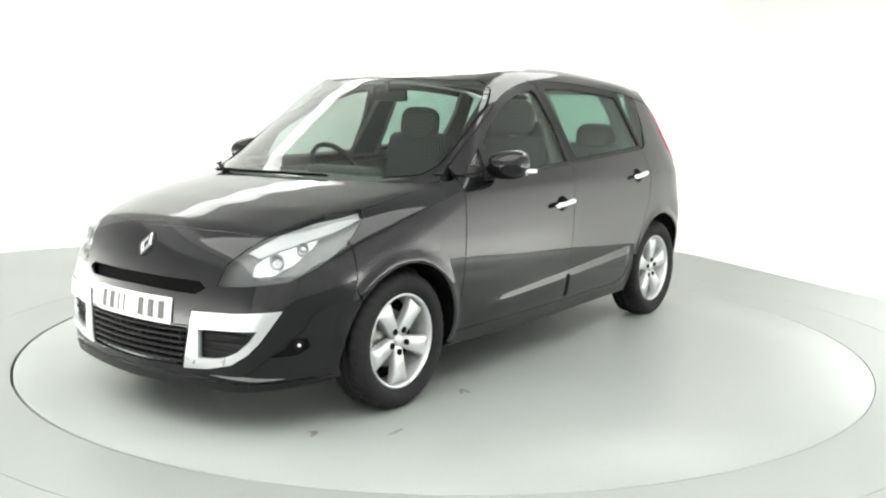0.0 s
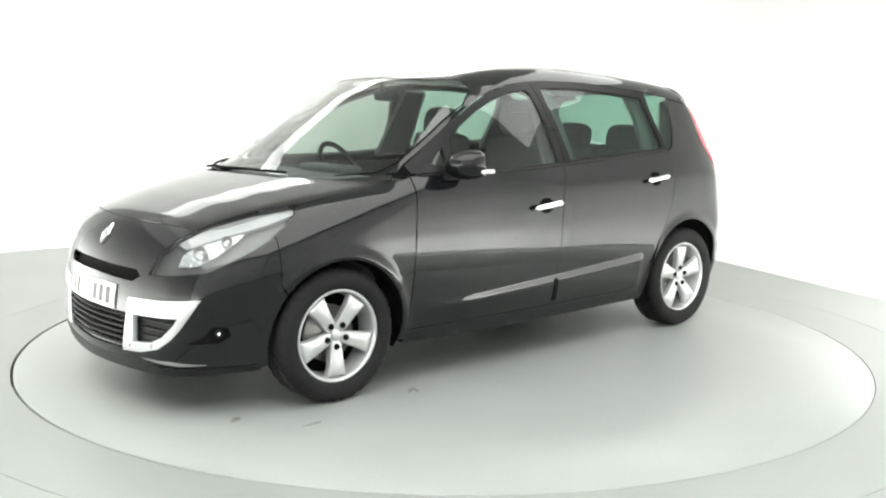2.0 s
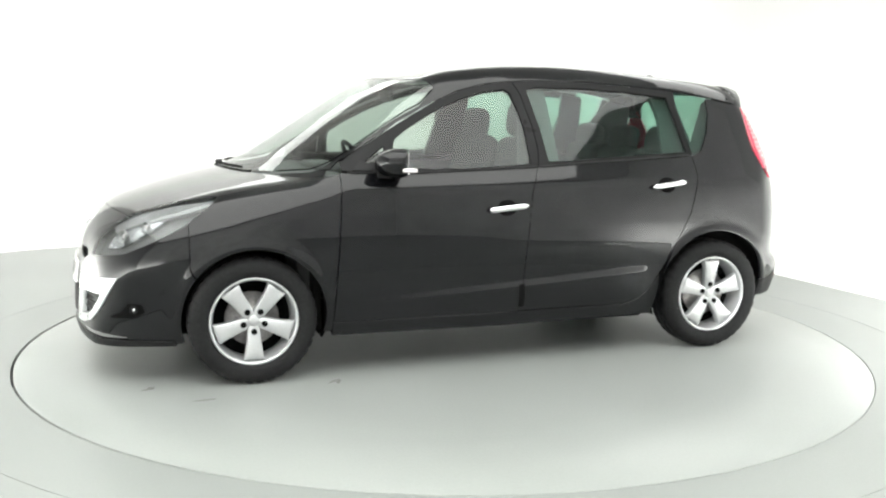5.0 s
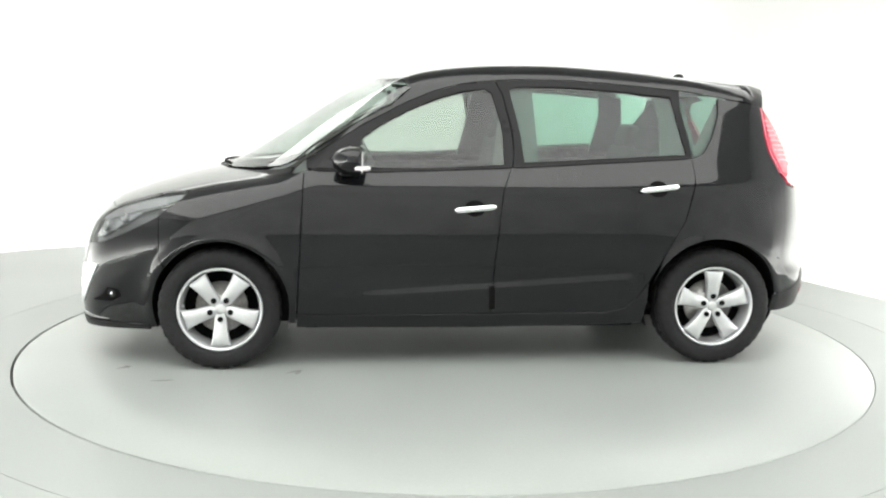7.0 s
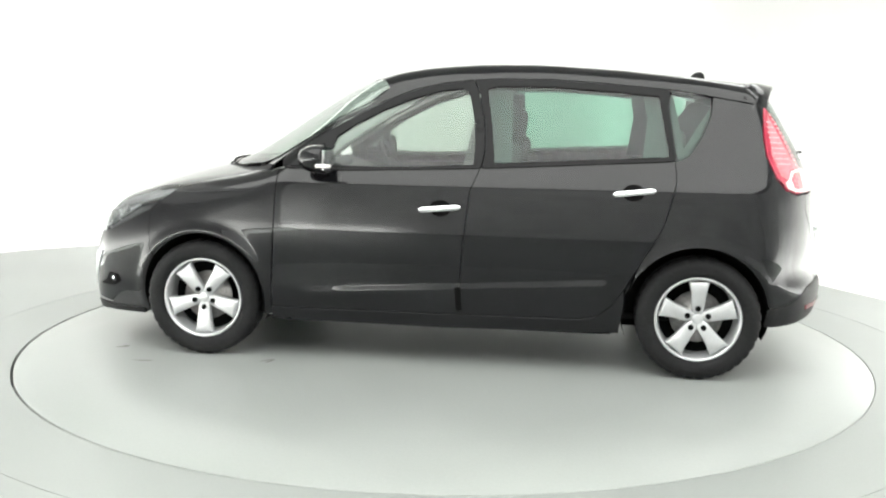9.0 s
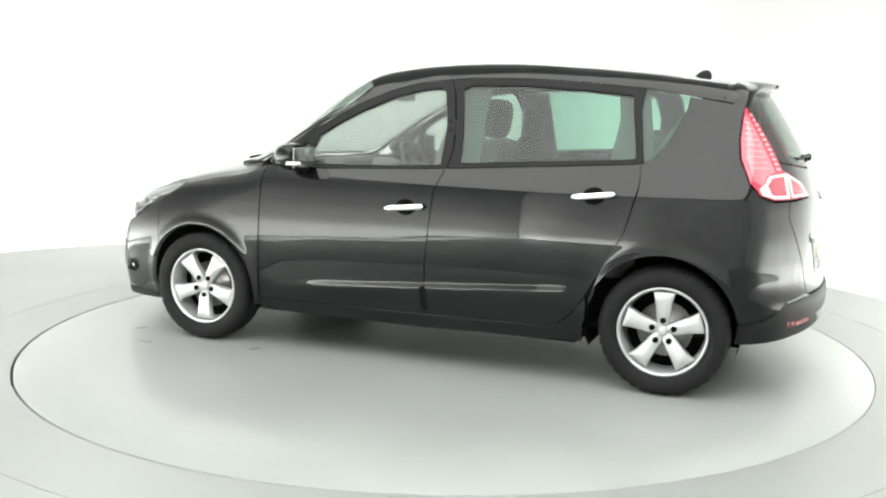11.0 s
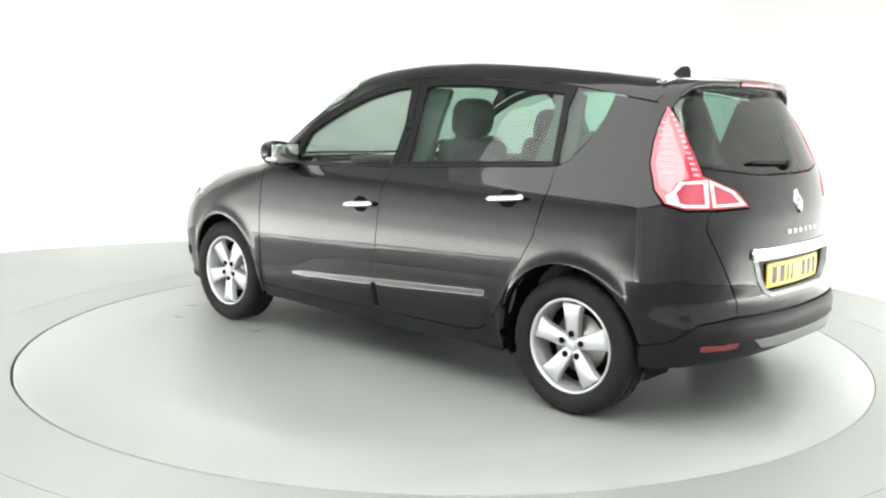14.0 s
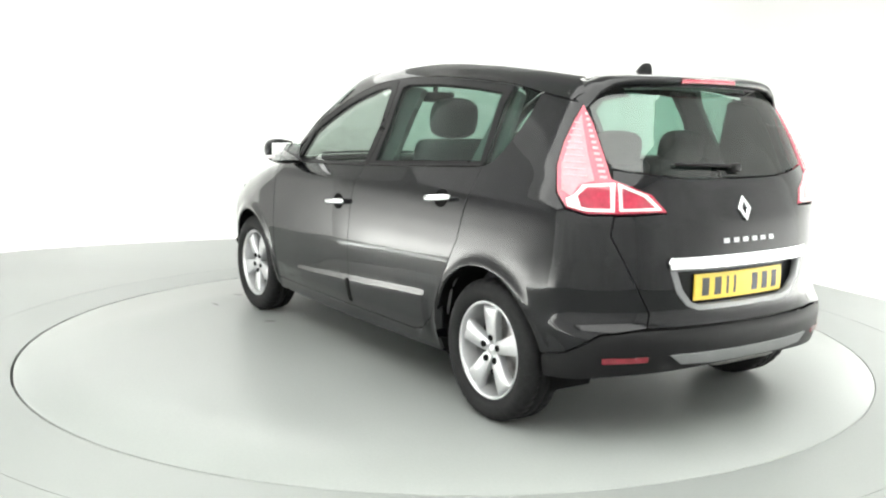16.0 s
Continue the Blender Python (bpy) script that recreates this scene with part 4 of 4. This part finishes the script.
part("plate_surround", skin_panel("plate_surround", "tail", recess_out, DULL_SATIN, [recess_in], gap=0, lift=.004, depth=.03), gate, "satin silver plate surround")
for i in range(6):
    u = .135 - i * .056
    part("name_bar", skin_panel("name_bar", "tail", [(u - .030, .853), (u, .853), (u, .873), (u - .030, .873)], SATIN, lift=.005, depth=.004, step=.02, gap=0), gate)
part("rear_wiper", skin_tube("rear_wiper", "tail", [(.36, 1.178), (.2, 1.172), (.0, 1.165)], .008, BLACK_PLASTIC, .014, 1), gate, "black rear wiper")
p, n = on("tail", 0.0, 1.160, .01)
part("wiper_boss", box_mesh("wiper_boss", p, (.035, .06, .04), BLACK_PLASTIC, .012), gate)

for s in (1, -1):
    tl = part("tail_light", skin_panel("tail_light", "tail", tail_lamp, RED_LENS, side=s, lift=.006, depth=.025, step=.025), car, "tall red tail light with white lower frame")
    part("lamp_frame", skin_panel("lamp_frame", "tail", [(.805, 1.042), (.796, 1.012), (.73, .994), (.625, .992), (.622, 1.108), (.66, 1.106), (.745, 1.100), (.775, 1.060)], WHITE_LENS, [[(.762, 1.056), (.748, 1.012), (.722, 1.006), (.640, 1.005), (.642, 1.095), (.728, 1.091)]], side=s, lift=.009, depth=.004, step=.015, gap=0), tl, "milky white lamp frame")
    part("lamp_frame", skin_panel("lamp_frame", "tail", [(.612, 1.106), (.495, 1.060), (.436, .998), (.606, .994)], WHITE_LENS, [[(.597, 1.090), (.510, 1.052), (.463, 1.008), (.594, 1.005)]], side=s, lift=.009, depth=.004, step=.015, gap=0), tl, "milky white lamp frame")
    part("lamp_inner_lens", skin_panel("lamp_inner_lens", "tail", [(.762, 1.385), (.788, 1.34), (.834, 1.18), (.825, 1.075), (.785, 1.050), (.755, 1.098), (.70, 1.115), (.726, 1.22), (.752, 1.34)], PINK_LENS, side=s, lift=.0085, depth=.002, step=.02, gap=.003), tl, "paler red inner lens")
    for i in range(9):
        f = (i + 1) / 10
        a, b, v = .772 - .045 * f, .782 + .038 * math.sin(f * 2.2), 1.375 - .265 * f
        part("light_bar", skin_panel("light_bar", "tail", [(a, v - .006), (b, v - .003), (b, v + .002), (a, v - .001)], PALE_LENS, side=s, lift=.0105, depth=.003, step=.02, gap=0), tl)
    for i in range(12):
        f = i / 11
        u, v, h = .742 - .074 * f, 1.385 - .255 * f, .006 + .008 * f
        part("light_dash", skin_panel("light_dash", "tail", [(u - h, v - .006), (u + h, v - .004), (u + h, v + .006), (u - h, v + .004)], PALE_LENS, side=s, lift=.008, depth=.003, step=.01, gap=0), tl)
    part("reflector", skin_panel("reflector", "tail", [(.485, .378), (.655, .372), (.655, .398), (.485, .402)], REFLECTOR, side=s, lift=.005, depth=.006), rear_bump, "red reflector strip")
part("diffuser", skin_panel("diffuser", "tail", [(-.40, .405), (.40, .405), (.35, .362), (.2, .354), (-.2, .354), (-.35, .362)], DULL_SATIN, lift=.007, depth=.01), rear_bump, "satin silver diffuser")

# spoiler over the rear window
verts, faces = [], []
ys = [-.625 + 1.25 * i / 20 for i in range(21)]
for y in ys:
    a = abs(y)
    xs = -1.60 + .12 * a ** 2
    root = on_skin("top", [(xs, y)])[0]
    drop = .055 * max(0, (a - .38) / .245) ** 2
    lip = (-1.785 + .30 * a * a, root[2] - .012 - drop)
    verts += [(root[0], y, root[2] + .003), ((root[0] + lip[0]) / 2, y, (root[2] + lip[1]) / 2 + .010), (lip[0], y, lip[1]), (lip[0] - .002, y, lip[1] - .010), (lip[0] + .006, y, lip[1] - .028), (root[0] - .03, y, root[2] - .045)]
for i in range(20):
    for j in range(6):
        faces.append((6 * i + j, 6 * i + 6 + j, 6 * i + 6 + (j + 1) % 6, 6 * i + (j + 1) % 6))
faces += [tuple(range(6)), tuple(range(125, 119, -1))]
me = mesh_of("spoiler", verts, faces, PAINT)
bm = bmesh.new()
bm.from_mesh(me)
spoiler = part("spoiler", from_bm("spoiler", bm, PAINT), car, "black roof spoiler")
verts, faces = [], []
for i in range(13):
    y = -.17 + .34 * i / 12
    z = on_skin("top", [(-1.60, y)])[0][2] - .014
    x = -1.790 + .30 * y * y
    verts += [(x + .003, y, z), (x - .004, y, z - .003), (x - .002, y, z - .020), (x + .006, y, z - .022)]
for i in range(12):
    for j in range(4):
        faces.append((4 * i + j, 4 * i + 4 + j, 4 * i + 4 + (j + 1) % 4, 4 * i + (j + 1) % 4))
part("brake_light", mesh_of("brake_light", verts, faces, RED_LENS), spoiler, "red high-level brake light")

# roof aerial
bm = bmesh.new()
base = on_skin("top", [(-1.38, 0)])[0][2]
secs = [(base - .004, .026, -1.425, -1.320), (base + .015, .023, -1.425, -1.338), (base + .035, .017, -1.418, -1.362), (base + .042, .010, -1.405, -1.378)]
loops = [[bm.verts.new(((a + b) / 2 + (b - a) / 2 * math.cos(t), w * math.sin(t), z)) for t in [2 * math.pi * i / 14 for i in range(14)]] for z, w, a, b in secs]
for p, q in zip(loops, loops[1:]):
    for i in range(14):
        bm.faces.new((p[i], p[(i + 1) % 14], q[(i + 1) % 14], q[i]))
bm.faces.new(loops[-1])
part("aerial", from_bm("aerial", bm, BLACK_PLASTIC), car, "black stub roof aerial")

# windscreen seals
for s in (1, -1):
    part("windscreen_seal", skin_tube("windscreen_seal", "top", [(1.188, s * .590), (1.042, s * .718), (.93, s * .748), (.824, s * .743), (.70, s * .735), (.565, s * .717), (.44, s * .689), (.345, s * .642)], .004, UNDERSIDE, .002, .8), car, "black rubber windscreen seal")

# windscreen wipers
for pts in ([(1.345, -.40), (1.400, -.2), (1.405, 0), (1.380, .2), (1.325, .375)], [(1.06, -.735), (1.17, -.62), (1.27, -.49), (1.335, -.39)]):
    w = part("wiper", skin_tube("wiper", "top", pts, .008, UNDERSIDE, .010, 1.0), car, "black windscreen wiper")
    a, b = pts[0], pts[1]
    part("wiper_arm", skin_tube("wiper_arm", "top", [(a[0] + .025, a[1] - .01), ((a[0] + b[0]) / 2 + .015, (a[1] + b[1]) / 2), b], .009, UNDERSIDE, .014, .7), w)

# silencer under the tail
part("exhaust_silencer", cushion("exhaust_silencer", (.22, .46, .13), STEEL, .05, pose(-1.74, -.30, .29)), car, "grey steel exhaust silencer")



# ---- what moves ----
TURN = [(0, 232.98), (0.5, 230.9), (1, 227.78), (1.5, 224.29), (2, 220.66), (2.5, 217.27), (3, 213.77), (3.5, 210.33), (4, 206.85), (4.5, 203.43), (5, 200.0), (5.5, 196.58), (6, 193.16), (6.5, 189.72),
        (7, 186.27), (7.5, 182.88), (8, 179.45), (8.5, 175.94), (9, 172.43), (9.5, 168.98), (10, 165.53), (10.5, 162.08), (11, 158.62), (11.5, 155.13), (12, 151.6), (12.5, 148.22), (13, 144.68),
        (13.5, 141.17), (14, 137.66), (14.5, 134.18), (15, 130.66), (15.5, 127.17), (16, 123.6)]
CAR_OFF = (-0.0791, -0.1537)


def motions():
    walk(turntable, [(t, pose(0, 0, 0, 0, 0, a - 180)) for t, a in TURN])
    walk(car, [(t, pose(CAR_OFF[0] * math.cos(radians(a)) - CAR_OFF[1] * math.sin(radians(a)), CAR_OFF[0] * math.sin(radians(a)) + CAR_OFF[1] * math.cos(radians(a)), 0, 0, 0, a)) for t, a in TURN])


motions()
